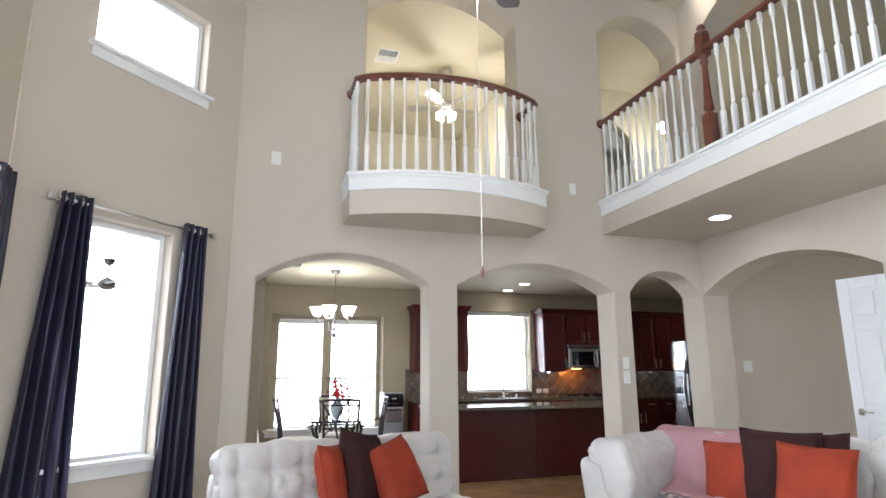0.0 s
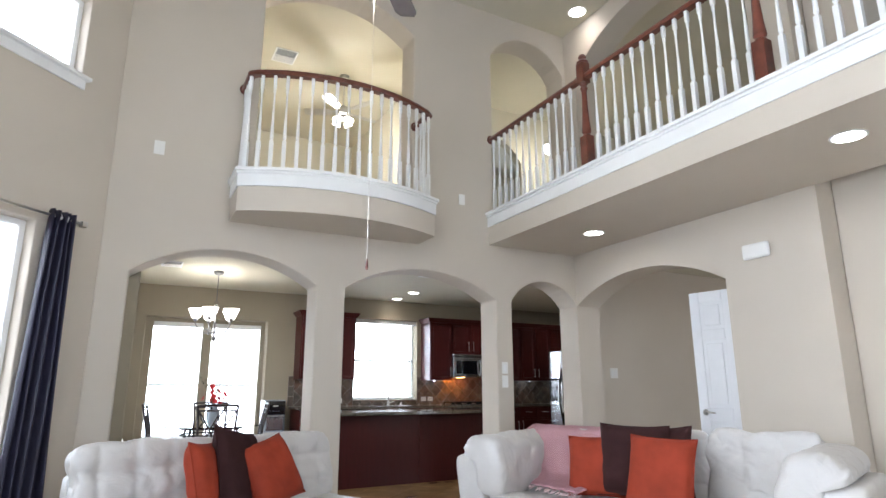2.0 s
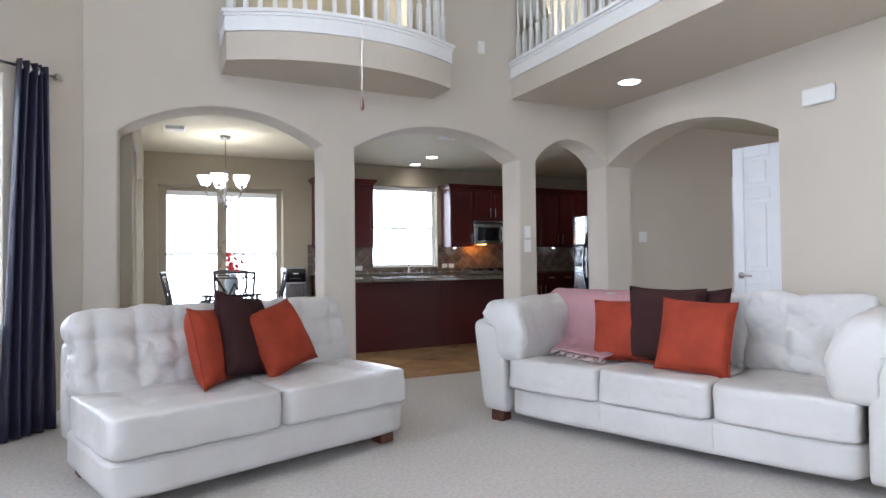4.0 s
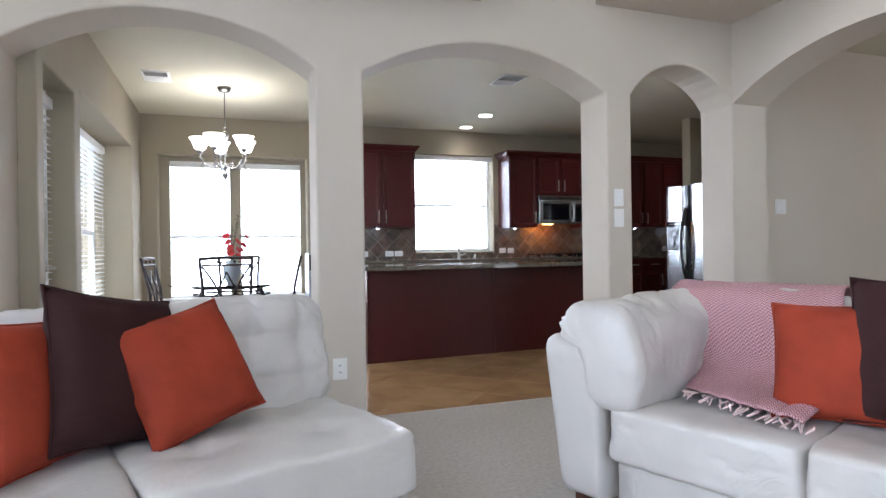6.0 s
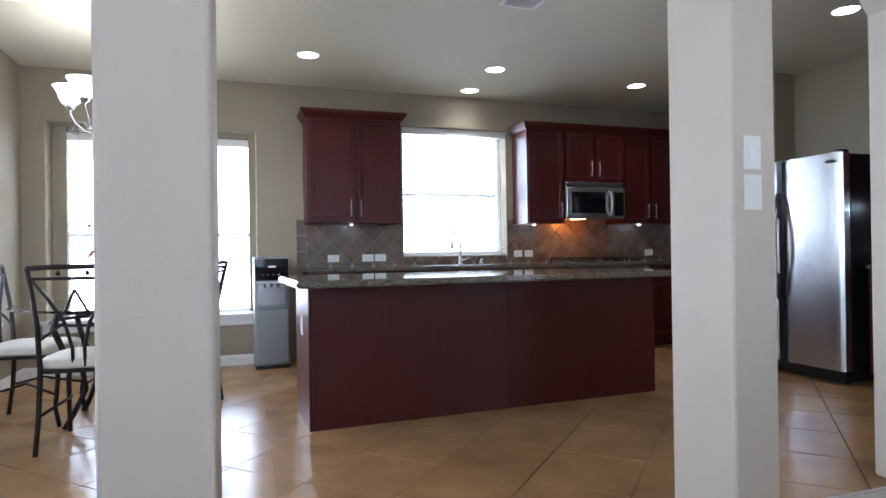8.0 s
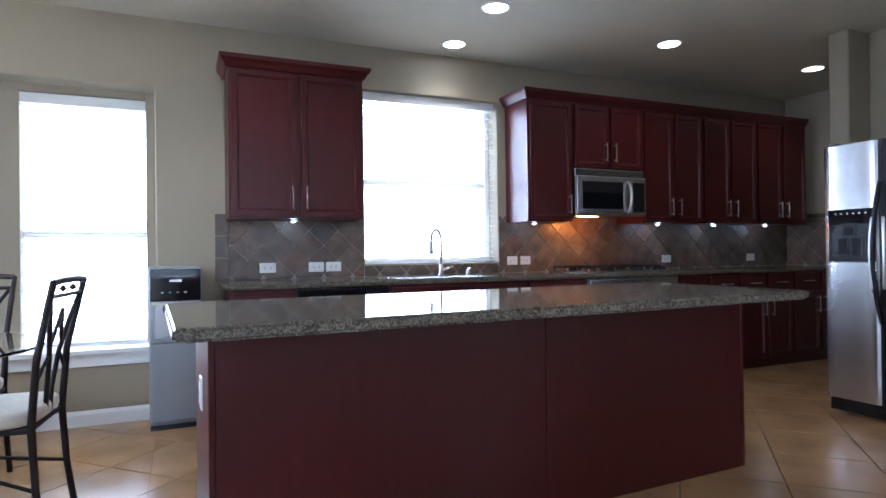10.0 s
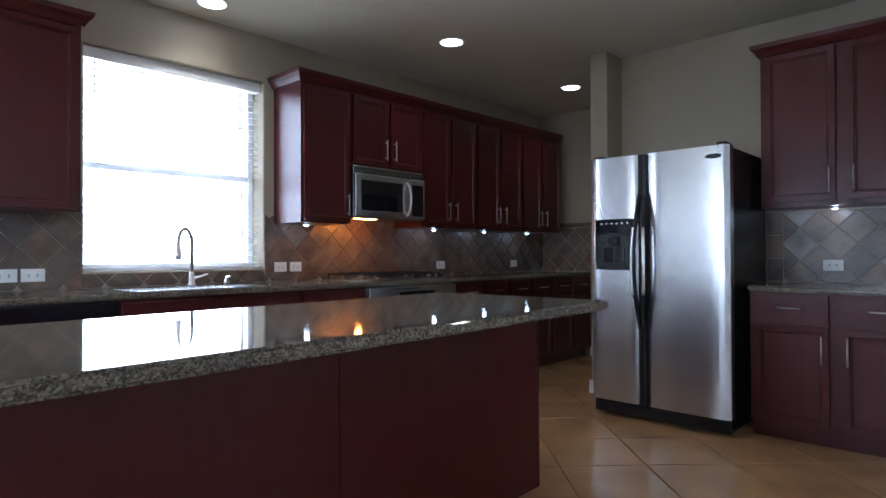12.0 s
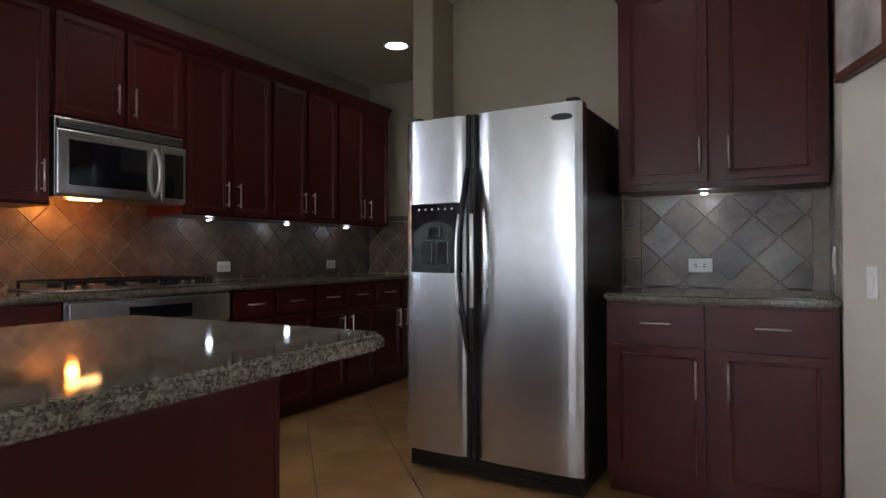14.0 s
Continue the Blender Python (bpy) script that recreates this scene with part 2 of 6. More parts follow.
def lathe(profile, steps=24, bm=None, centre=(0, 0, 0), cap=True):
    """profile: (radius, z) from bottom to top."""
    bm = bm or bmesh.new()
    rings = []
    for r, z in profile:
        r = max(r, 0.0004)
        rings.append([bm.verts.new((centre[0] + r * math.cos(2 * math.pi * i / steps), centre[1] + r * math.sin(2 * math.pi * i / steps), centre[2] + z)) for i in range(steps)])
    for a, b in zip(rings, rings[1:]):
        for i in range(steps):
            bm.faces.new((a[i], a[(i + 1) % steps], b[(i + 1) % steps], b[i]))
    if cap:
        bm.faces.new(rings[0][::-1])
        bm.faces.new(rings[-1])
    return bm


def tube(points, radius=0.01, steps=8, bm=None, cap=True):
    """A round bar along points; radius a number or one for each point."""
    bm = bm or bmesh.new()
    pts = [Vector(p) for p in points]
    rs = radius if isinstance(radius, (list, tuple)) else [radius] * len(pts)
    up = Vector((0, 0, 1))
    rings = []
    side = None
    for i, p in enumerate(pts):
        d = (pts[min(i + 1, len(pts) - 1)] - pts[max(i - 1, 0)]).normalized()
        if side is None:
            side = d.cross(up if abs(d.z) < 0.9 else Vector((1, 0, 0))).normalized()
        side = (side - d * side.dot(d)).normalized()
        other = d.cross(side)
        rings.append([bm.verts.new(p + (side * math.cos(2 * math.pi * k / steps) + other * math.sin(2 * math.pi * k / steps)) * rs[i]) for k in range(steps)])
    for a, b in zip(rings, rings[1:]):
        for k in range(steps):
            bm.faces.new((a[k], a[(k + 1) % steps], b[(k + 1) % steps], b[k]))
    if cap:
        bm.faces.new(rings[0][::-1])
        bm.faces.new(rings[-1])
    return bm


def arc(c, r, a0, a1, n, plane="xz"):
    out = []
    for i in range(n + 1):
        a = radians(a0 + (a1 - a0) * i / n)
        u, v = r * math.cos(a), r * math.sin(a)
        out.append((c[0] + u, c[1], c[2] + v) if plane == "xz" else (c[0], c[1] + u, c[2] + v) if plane == "yz" else (c[0] + u, c[1] + v, c[2]))
    return out


def sweep(profile, path, bm=None, closed=False):
    """A flat profile of (out, up) drawn along a level path of (x, y, z); out points to the path's right."""
    bm = bm or bmesh.new()
    n = len(path)
    rings = []
    for i, p in enumerate(path):
        a = Vector(path[max(i - 1, 0)][:2])
        b = Vector(path[min(i + 1, n - 1)][:2])
        c = Vector(p[:2])
        d1 = (c - a).normalized() if i else (b - c).normalized()
        d2 = (b - c).normalized() if i < n - 1 else d1
        n1, n2 = Vector((d1.y, -d1.x)), Vector((d2.y, -d2.x))
        m = (n1 + n2).normalized()
        k = 1 / max(0.3, m.dot(n1))
        rings.append([bm.verts.new((p[0] + m.x * o * k, p[1] + m.y * o * k, p[2] + u)) for o, u in profile])
    q = len(profile)
    for a, b in zip(rings, rings[1:]):
        for k in range(q):
            bm.faces.new((a[k], a[(k + 1) % q], b[(k + 1) % q], b[k]))
    bm.faces.new(rings[0][::-1])
    bm.faces.new(rings[-1])
    return bm


def pierced(u0, u1, z0, z1, openings, put, top=None, steps=14):
    """A wall between u0 and u1 with openings (ua, ub, bottom, springing, rise) that go through; put(u, side, z) gives the place, side 0 or 1.
    top(u) gives the height of a sloped top."""
    bm = bmesh.new()
    top = top or (lambda u: z1)
    us = {u0, u1}
    for ua, ub, zb, zs, rise in openings:
        us |= {ua, ub}
        if rise:
            us |= {ua + (ub - ua) * i / steps for i in range(1, steps)}
    us = sorted(us)

    def head(op, u):
        ua, ub, zb, zs, rise = op
        if not rise:
            return zs
        w = (ub - ua) / 2
        r = (w * w + rise * rise) / (2 * rise)
        return zs + math.sqrt(max(0, r * r - (u - (ua + ub) / 2) ** 2)) - (r - rise)

    lines = {u: set() for u in us}
    cols = []
    for a, b in zip(us, us[1:]):
        inside = sorted([o for o in openings if o[0] <= a + 1e-9 and b <= o[1] + 1e-9], key=lambda o: o[2])
        spans, la, lb = [], z0, z0
        for o in inside:
            if o[2] > la + 1e-6:
                spans.append((la, o[2], lb, o[2]))
            la, lb = head(o, a), head(o, b)
        spans.append((la, top(a), lb, top(b)))
        for s in spans:
            lines[a] |= {round(s[0], 5), round(s[1], 5)}
            lines[b] |= {round(s[2], 5), round(s[3], 5)}
        cols.append((a, b, spans))
    made = {}

    def vert(u, side, z):
        k = (round(u, 5), side, round(z, 5))
        if k not in made:
            made[k] = bm.verts.new(put(u, side, z))
        return made[k]

    def face(vs):
        vs = [v for i, v in enumerate(vs) if v is not vs[i - 1]]
        if len(vs) > 2:
            bm.faces.new(vs)

    solid = {u: [[], []] for u in us}
    for a, b, spans in cols:
        for za0, za1, zb0, zb1 in spans:
            za0, za1, zb0, zb1 = [round(z, 5) for z in (za0, za1, zb0, zb1)]
            left = sorted(z for z in lines[a] if za0 <= z <= za1)
            right = sorted(z for z in lines[b] if zb0 <= z <= zb1)
            for side in (0, 1):
                face([vert(a, side, z) for z in left] + [vert(b, side, z) for z in reversed(right)])
            for p, q in ((za0, zb0), (za1, zb1)):
                face([vert(a, 0, p), vert(b, 0, q), vert(b, 1, q), vert(a, 1, p)])
            solid[a][1] += list(zip(left, left[1:]))
            solid[b][0] += list(zip(right, right[1:]))
    for u in us:
        for seg in set(solid[u][0]) ^ set(solid[u][1]):
            face([vert(u, 0, seg[0]), vert(u, 0, seg[1]), vert(u, 1, seg[1]), vert(u, 1, seg[0])])
    return bm


def along_x(y0, y1):
    return lambda u, side, z: (u, y1 if side else y0, z)


def along_y(x0, x1):
    return lambda u, side, z: (x1 if side else x0, u, z)


# ---- large structure ----
BAY = (0.94, YA)
S2 = math.sqrt(0.5)
BL = 1.75                                  # length of the slanted bay wall
BX, BY = BAY[0] - BL * S2, BAY[1] - BL * S2


def along_bay(thick=0.18):
    return lambda u, side, z: (BAY[0] - u * S2 - side * thick * S2, BAY[1] - u * S2 + side * thick * S2, z)


structure("wall_north", pierced(BAY[0], XR2, 0, ZT + 0.1, [
    (1.17, 2.72, 0, 2.11, 0.25), (3.00, 4.695, 0, 2.11, 0.25), (4.90, XR, 0, 2.11, 0.25),
    (2.08, 3.69, ZF, 5.0, 0.30), (4.695, 5.76, ZF, 5.05, 0.33)], along_x(YA, YB)), WALL, 0.02)
structure("wall_bay", pierced(-0.05, BL, 0, ZT + 0.1, [(0.56, 1.34, 0.71, 2.35, 0), (0.38, 1.33, 3.57, 4.27, 0)], along_bay()), WALL, 0.015)
structure("wall_west", pierced(YS, BY, 0, ZT + 0.1, [(0.8, 4.6, 0.5, 4.36, 0)], along_y(BX, BX - 0.18)), WALL, 0.015)
structure("wall_south", pierced(BX - 0.18, XR2 + 0.3, 0, ZT + 0.1, [(1.0, 4.6, 0.5, 4.6, 0)], along_x(YS - 0.18, YS)), WALL)
structure("wall_east", pierced(3.64, YA, 0, ZT + 0.1, [(4.51, YA - 0.002, 0, 2.11, 0.27), (4.0, 6.3, ZF, 4.95, 0.48)], along_y(XR, XR2)), WALL, 0.02)
structure("wall_east_far", pierced(YS, 3.64, 0, ZT + 0.1, [(0.6, 3.2, ZF, 4.9, 0.5)], along_y(XR + 0.21, XR2 + 0.2)), WALL, 0.02)
# Kitchen and dining walls take the darkened copy, with shade in the paint colour.
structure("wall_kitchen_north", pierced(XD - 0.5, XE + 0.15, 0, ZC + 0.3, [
    (1.44, 3.19, 0.47, 2.24, 0), (4.65, 5.82, 1.01, 2.37, 0)], along_x(YK, YK + 0.42)), WALLSHADE, 0.012)
structure("wall_dining_west", pierced(YB, YK, 0, ZC + 0.3, [(6.95, 7.66, 0, 2.15, 0), (7.83, 10.18, 0.53, 2.21, 0)], along_y(XD, XD - 0.50)), WALLSHADE, 0.012)
structure("wall_kitchen_east", boxes((XE, XE + 0.15, 9.20, YK, 0, ZC + 0.3)), WALLSHADE)
structure("wall_partition", boxes((7.87, XE + 0.15, 9.21, 9.36, 0, ZC + 0.3)), WALLSHADE, 0.015)
structure("wall_cabinet_side", boxes((XC, XC + 0.15, YH, 9.21, 0, ZC + 0.3)), WALLSHADE)
bm = bmesh.new()
lo = [bm.verts.new((x, y, 0)) for x, y in ((XR2, 6.69), (9.5, 6.69), (9.5, YH), (7.45, SLANT(7.45)), (6.42, YB), (XR2, YB))]
bm.faces.new(lo)
ext = bmesh.ops.extrude_face_region(bm, geom=bm.faces[:])["geom"]
bmesh.ops.translate(bm, vec=(0, 0, ZC + 0.11), verts=[g for g in ext if isinstance(g, bmesh.types.BMVert)])
structure("wall_hall_north", bm, WALL)
structure("wall_hall_east", boxes((9.5, 9.65, 1.0, 6.69, 0, ZC + 0.3)), WALL)
# The opening is invented, only to let the hall's fill lamp shine in.
structure("wall_hall_south", pierced(XR2 + 0.2, 9.65, 0, ZC + 0.3, [(7.3, 8.9, 0.5, 2.4, 0)], along_x(2.2, 2.35)), WALL)
structure("ceiling_kitchen", boxes((XD - 0.5, 9.6, YB, YK + 0.42, ZC, ZC + 0.12)), CEIL)
structure("ceiling_hall", boxes((XR2, 9.65, 1.0, YB, ZC, ZC + 0.12)), CEIL)
bm = bmesh.new()
lo = [bm.verts.new((x, y, ZT)) for x, y in ((BX - 0.16, YS - 0.2), (10.6, YS - 0.2), (10.6, 11.5), (1.2, 11.5), (1.2, YB), (0.87, YB - 0.1), (BX - 0.16, BY + 0.06))]
bm.faces.new(lo)
ext = bmesh.ops.extrude_face_region(bm, geom=bm.faces[:])["geom"]
bmesh.ops.translate(bm, vec=(0, 0, 0.12), verts=[g for g in ext if isinstance(g, bmesh.types.BMVert)])
structure("ceiling_high", bm, CEIL)
structure("floor_carpet", boxes((BX - 0.3, XR2, YS - 0.2, YA + 0.2, -0.1, 0.0), (XR2, 9.65, 1.0, YA + 0.2, -0.1, 0.0)), CARPET)
structure("floor_kitchen", boxes((XD - 0.5, 9.65, YA + 0.2, YK + 0.42, -0.1, -0.008)), GROUTF)
structure("gallery_floor", boxes((XG, XR + 0.02, YS, YA, ZG, ZF - 0.01)), WALL)
structure("upper_floor", boxes((1.2, 10.4, YB, 11.4, ZC + 0.13, ZF), (XR2, 10.4, YS, YB, ZC + 0.13, ZF)), CARPET)
structure("wall_upper_north", boxes((1.2, 10.5, 11.2, 11.35, ZF, ZT)), WALLU)
structure("wall_upper_west", boxes((1.2, 1.35, YB, 11.2, ZF, ZT)), WALLU)
structure("wall_upper_divide", boxes((4.60, 4.70, YB, 11.2, ZF, ZT)), WALLU)
structure("wall_upper_hall", pierced(4.70, 10.4, ZF, ZT, [(5.35, 6.6, ZF, 4.75, 0.4)], along_x(8.6, 8.75)), WALLU)
structure("wall_upper_east", boxes((10.3, 10.45, YS, 11.2, ZF, ZT)), WALLU)
structure("ground", boxes((-80, 80, -80, 80, -0.5, -0.3)), CONCRETE)

# Added ring that glows white in place of the overexposed outdoors.
BACK = material("backdrop_glow", (1, 1, 1), 1.0, vary=0, emit=((1.0, 0.99, 0.97), 2.4))
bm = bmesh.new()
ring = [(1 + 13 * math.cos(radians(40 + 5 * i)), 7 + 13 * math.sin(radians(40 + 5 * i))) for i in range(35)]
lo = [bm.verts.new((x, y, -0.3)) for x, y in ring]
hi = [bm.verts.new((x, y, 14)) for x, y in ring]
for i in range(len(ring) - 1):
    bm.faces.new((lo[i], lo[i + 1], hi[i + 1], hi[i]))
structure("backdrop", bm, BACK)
structure("patio_beam", boxes((-4.0, 0.55, 9.82, 9.98, 2.80, 2.95)), TRIM)
for px, py in ((-3.9, 9.9), (0.45, 9.9)):
    structure("patio_post", boxes((px - 0.08, px + 0.08, py - 0.08, py + 0.08, -0.3, 2.80)), TRIM)


# ---- things: soft shapes ----
def puff(sx, sy, sz, centre=(0, 0, 0), cuts=8, k=6.0, crumple=0.004, freq=9.0, tufts=(), seed=0, bm=None, seams=()):
    """A soft upholstered block. tufts: (x, y, depth, radius) pressed into the top; seams: (axis, place, depth, width)."""
    out = bm or bmesh.new()
    b = bmesh.new()
    bmesh.ops.create_cube(b, size=2)
    bmesh.ops.subdivide_edges(b, edges=b.edges[:], cuts=cuts, use_grid_fill=True)
    made = {}
    for v in b.verts:
        p = v.co.copy()
        m = max(abs(c) for c in p)
        q = (abs(p.x) ** k + abs(p.y) ** k + abs(p.z) ** k) ** (1 / k)
        p = p * (m / q)
        p = Vector((p.x * sx / 2, p.y * sy / 2, p.z * sz / 2))
        n = p.normalized()
        w = p * freq + Vector((seed * 3.1, seed, 0))
        p += n * crumple * (noise.noise(w) - 1.6 * max(0, 0.20 - abs(noise.noise(w * 1.7 + Vector((9, 4, 2))))))
        for tx, ty, d, r in tufts:
            if v.co.z > 0:
                near, a = (p.x - tx) ** 2 + (p.y - ty) ** 2, math.atan2(p.y - ty, p.x - tx)
                p.z -= d * math.exp(-near / (r * r)) * v.co.z
                pull = abs(noise.noise(Vector((3.1 * math.cos(a), 3.1 * math.sin(a), tx * 7 + seed))))
                p.z -= 1.1 * d * math.exp(-near / (4.5 * r * r)) * (1 - math.exp(-near / (0.3 * r * r))) * max(0, 0.3 - pull) * v.co.z
        for axis, place, d, wd in seams:
            if v.co.z > 0:
                p.z -= d * math.exp(-((p[axis] - place) / wd) ** 2) * v.co.z
        made[v] = out.verts.new(p + Vector(centre))
    for f in b.faces:
        out.faces.new([made[v] for v in f.verts])
    b.free()
    return out


def turned(bm, m):
    bmesh.ops.transform(bm, matrix=m, verts=bm.verts)
    return bm


def cushion_square(w, h, thick, seed=0, sag=0.0):
    """A scatter cushion standing in its local xz plane, with pinched corners and a piped edge."""
    bm = bmesh.new()
    n = 20
    rows = []
    for side in (1, -1):
        g = []
        for i in range(n + 1):
            r = []
            for j in range(n + 1):
                u, v = 2 * i / n - 1, 2 * j / n - 1
                pin = 1 - 0.07 * (1 - abs(u) ** 3) * abs(v) ** 6 - 0.07 * (1 - abs(v) ** 3) * abs(u) ** 6
                full = ((1 - u ** 4) * (1 - v ** 4)) ** 0.55
                d = side * thick / 2 * full + 0.006 * noise.noise(Vector((u * 3 + seed, v * 3, side)))
                r.append(bm.verts.new((u * w / 2 * pin, d, v * h / 2 * pin - sag * full)))
            g.append(r)
        rows.append(g)
        for i in range(n):
            for j in range(n):
                bm.faces.new((g[i][j], g[i + 1][j], g[i + 1][j + 1], g[i][j + 1]))
    bmesh.ops.remove_doubles(bm, verts=bm.verts, dist=0.0005)
    return bm


def piping(w, h):
    pts = []
    n = 16
    for a, b in (((-1, -1), (1, -1)), ((1, -1), (1, 1)), ((1, 1), (-1, 1)), ((-1, 1), (-1, -1))):
        for i in range(n):
            u, v = a[0] + (b[0] - a[0]) * i / n, a[1] + (b[1] - a[1]) * i / n
            pin = 1 - 0.07 * (1 - abs(u) ** 3) * abs(v) ** 6 - 0.07 * (1 - abs(v) ** 3) * abs(u) ** 6
            pts.append((u * w / 2 * pin, 0, v * h / 2 * pin))
    pts.append(pts[0])
    return tube(pts, 0.005, 6)


def scatter(name, x, y, z, rz, lean, roll, w, mat, label, seed=0, thick=0.16):
    t = thing(name, label=label, category="cushion", group="scatter cushions")
    t.matrix_basis = pose(x, y, z) @ pose(0, 0, 0, 0, 0, rz) @ pose(0, 0, 0, lean, 0, 0) @ pose(0, 0, 0, 0, roll, 0)
    part("cover", cushion_square(w, w, thick, seed), mat, t, smooth=True)
    part("piping", piping(w, w), mat, t, smooth=True)
    return t


# ---- sofas ----
LOVESEAT = (1.235, 4.42, 18)      # place and turn
SOFA = (3.49, 5.12, -67.8)


def block_foot(x, y, parent):
    part("foot", boxes((x - 0.05, x + 0.05, y - 0.05, y + 0.05, 0, 0.10), bevel=0.006), DARKWOOD, parent)


def loveseat():
    t = thing("loveseat", *LOVESEAT[:2], 0, LOVESEAT[2], "armless white leather loveseat with a tufted low back on pale carpet", "sofa")
    L, D = 1.66, 0.86
    base = part("base", puff(L, D, 0.19, (L / 2, D / 2 - 0.04, 0.165), 8, 16, 0.004), LEATHER, t, smooth=True)
    part("seam", tube([(0.01, -0.041, 0.235), (L - 0.01, -0.041, 0.235)], 0.003), LEATHER, base)
    for i in range(2):
        w = L / 2
        tf = [(dx, dy, 0.022, 0.07) for dx in (-0.2, 0.2) for dy in (-0.1, 0.14)]
        part("seat_cushion", puff(w + 0.004, 0.78, 0.205, (w / 2 + i * w, 0.335, 0.352), 30, 14, 0.012, 6, tf, i, seams=[(0, -0.2, 0.006, 0.02), (0, 0.2, 0.006, 0.02), (1, -0.1, 0.005, 0.02), (1, 0.14, 0.005, 0.02)]), LEATHER, t, smooth=True)
    for i in range(2):
        w = L / 2
        tf = [(dx, dy, 0.024, 0.045) for dx in (-0.3, -0.1, 0.1, 0.3) for dy in (-0.10, 0.07)]
        bm = puff(w + 0.008, 0.47, 0.20, (0, 0, 0), 46, 8, 0.026, 7, tf, 4 + i, seams=[(0, x, 0.009, 0.018) for x in (-0.3, -0.1, 0.1, 0.3)] + [(1, y, 0.009, 0.018) for y in (-0.10, 0.07)])
        part("back_cushion", turned(bm, pose(w / 2 + i * w, 0.70, 0.635, 78, 0, 0)), LEATHER, t, smooth=True)
    part("back_shell", puff(L + 0.01, 0.12, 0.62, (L / 2, D - 0.05, 0.44), 8, 10, 0.004), LEATHER, t, smooth=True)
    for x, y in ((0.12, 0.10), (L - 0.10, 0.08), (0.10, D - 0.12), (L - 0.12, D - 0.12)):
        block_foot(x, y, t)


def arm_cushion(side, L):
    """The padded arm: a soft roll over the arm's top that hangs down to the seat on its inner face, gathered at the front."""
    prof = [(0.33, 0.44), (0.365, 0.52), (0.375, 0.62), (0.355, 0.72), (0.315, 0.795), (0.26, 0.838), (0.19, 0.852), (0.12, 0.845), (0.055, 0.818), (0.012, 0.775), (0.005, 0.730), (0.03, 0.700), (0.08, 0.688), (0.12, 0.66), (0.155, 0.56), (0.17, 0.44)]
    fine = []
    for i, p in enumerate(prof):
        a, b, c, d = Vector(prof[i - 1]), Vector(p), Vector(prof[(i + 1) % len(prof)]), Vector(prof[(i + 2) % len(prof)])
        for k in range(4):
            f = k / 4
            fine.append(0.5 * (2 * b + (c - a) * f + (2 * a - 5 * b + 4 * c - d) * f * f + (3 * b - a - 3 * c + d) * f ** 3))
    mid = Vector((0.17, 0.66))
    y0, y1, n = -0.045, 0.80, 64
    bm = bmesh.new()
    rings = []
    for j in range(n + 1):
        v = j / n
        y = y0 + (y1 - y0) * v
        end = min((y - y0) / 0.075, (y1 - y) / 0.10, 1)
        s = 0.80 + 0.20 * math.sqrt(max(0, 1 - (1 - end) ** 2))
        ring = []
        for i, p in enumerate(fine):
            d = p - mid
            out = d.normalized()
            w = Vector((p.x * 9, y * 4, p.y * 9 + 5 * side))
            fold = 0.017 * noise.noise(w * 0.8) - 0.065 * max(0, 0.14 - abs(noise.noise(w * 1.15 + Vector((y * 5, 3, 1)))))
            front = math.exp(-((y - y0) / 0.16) ** 2)
            gather = -0.020 * front * abs(math.sin(i * 0.62 + 14 * y + 2 * noise.noise(w))) if p.x < 0.12 and p.y > 0.66 else 0
            for ty, tx, tz in ((0.20, 0.37, 0.60), (0.48, 0.37, 0.60), (0.20, 0.26, 0.83), (0.50, 0.26, 0.83)):
                fold -= 0.020 * math.exp(-((y - ty) ** 2 + (p.x - tx) ** 2 + (p.y - tz) ** 2) / 0.006)
            seam = -0.005 * math.exp(-((y - 0.035) / 0.010) ** 2)
            q = mid + d * s + out * (fold + gather + seam)
            ring.append(bm.verts.new((q.x if not side else L - q.x, y, q.y)))
        rings.append(ring)
    m = len(fine)
    for a, b in zip(rings, rings[1:]):
        for i in range(m):
            bm.faces.new((a[i], a[(i + 1) % m], b[(i + 1) % m], b[i]))
    for ring, y, inward in ((rings[0], y0, -0.012), (rings[-1], y1, 0.012)):
        c = Vector((mid.x if not side else L - mid.x, y + inward, mid.y))
        inner = [bm.verts.new(v.co.lerp(c, 0.45) + Vector((0, inward * 0.6, 0))) for v in ring]
        hub = bm.verts.new(c)
        for i in range(m):
            bm.faces.new((ring[i], ring[(i + 1) % m], inner[(i + 1) % m], inner[i]))
            bm.faces.new((inner[i], inner[(i + 1) % m], hub))
    return bm


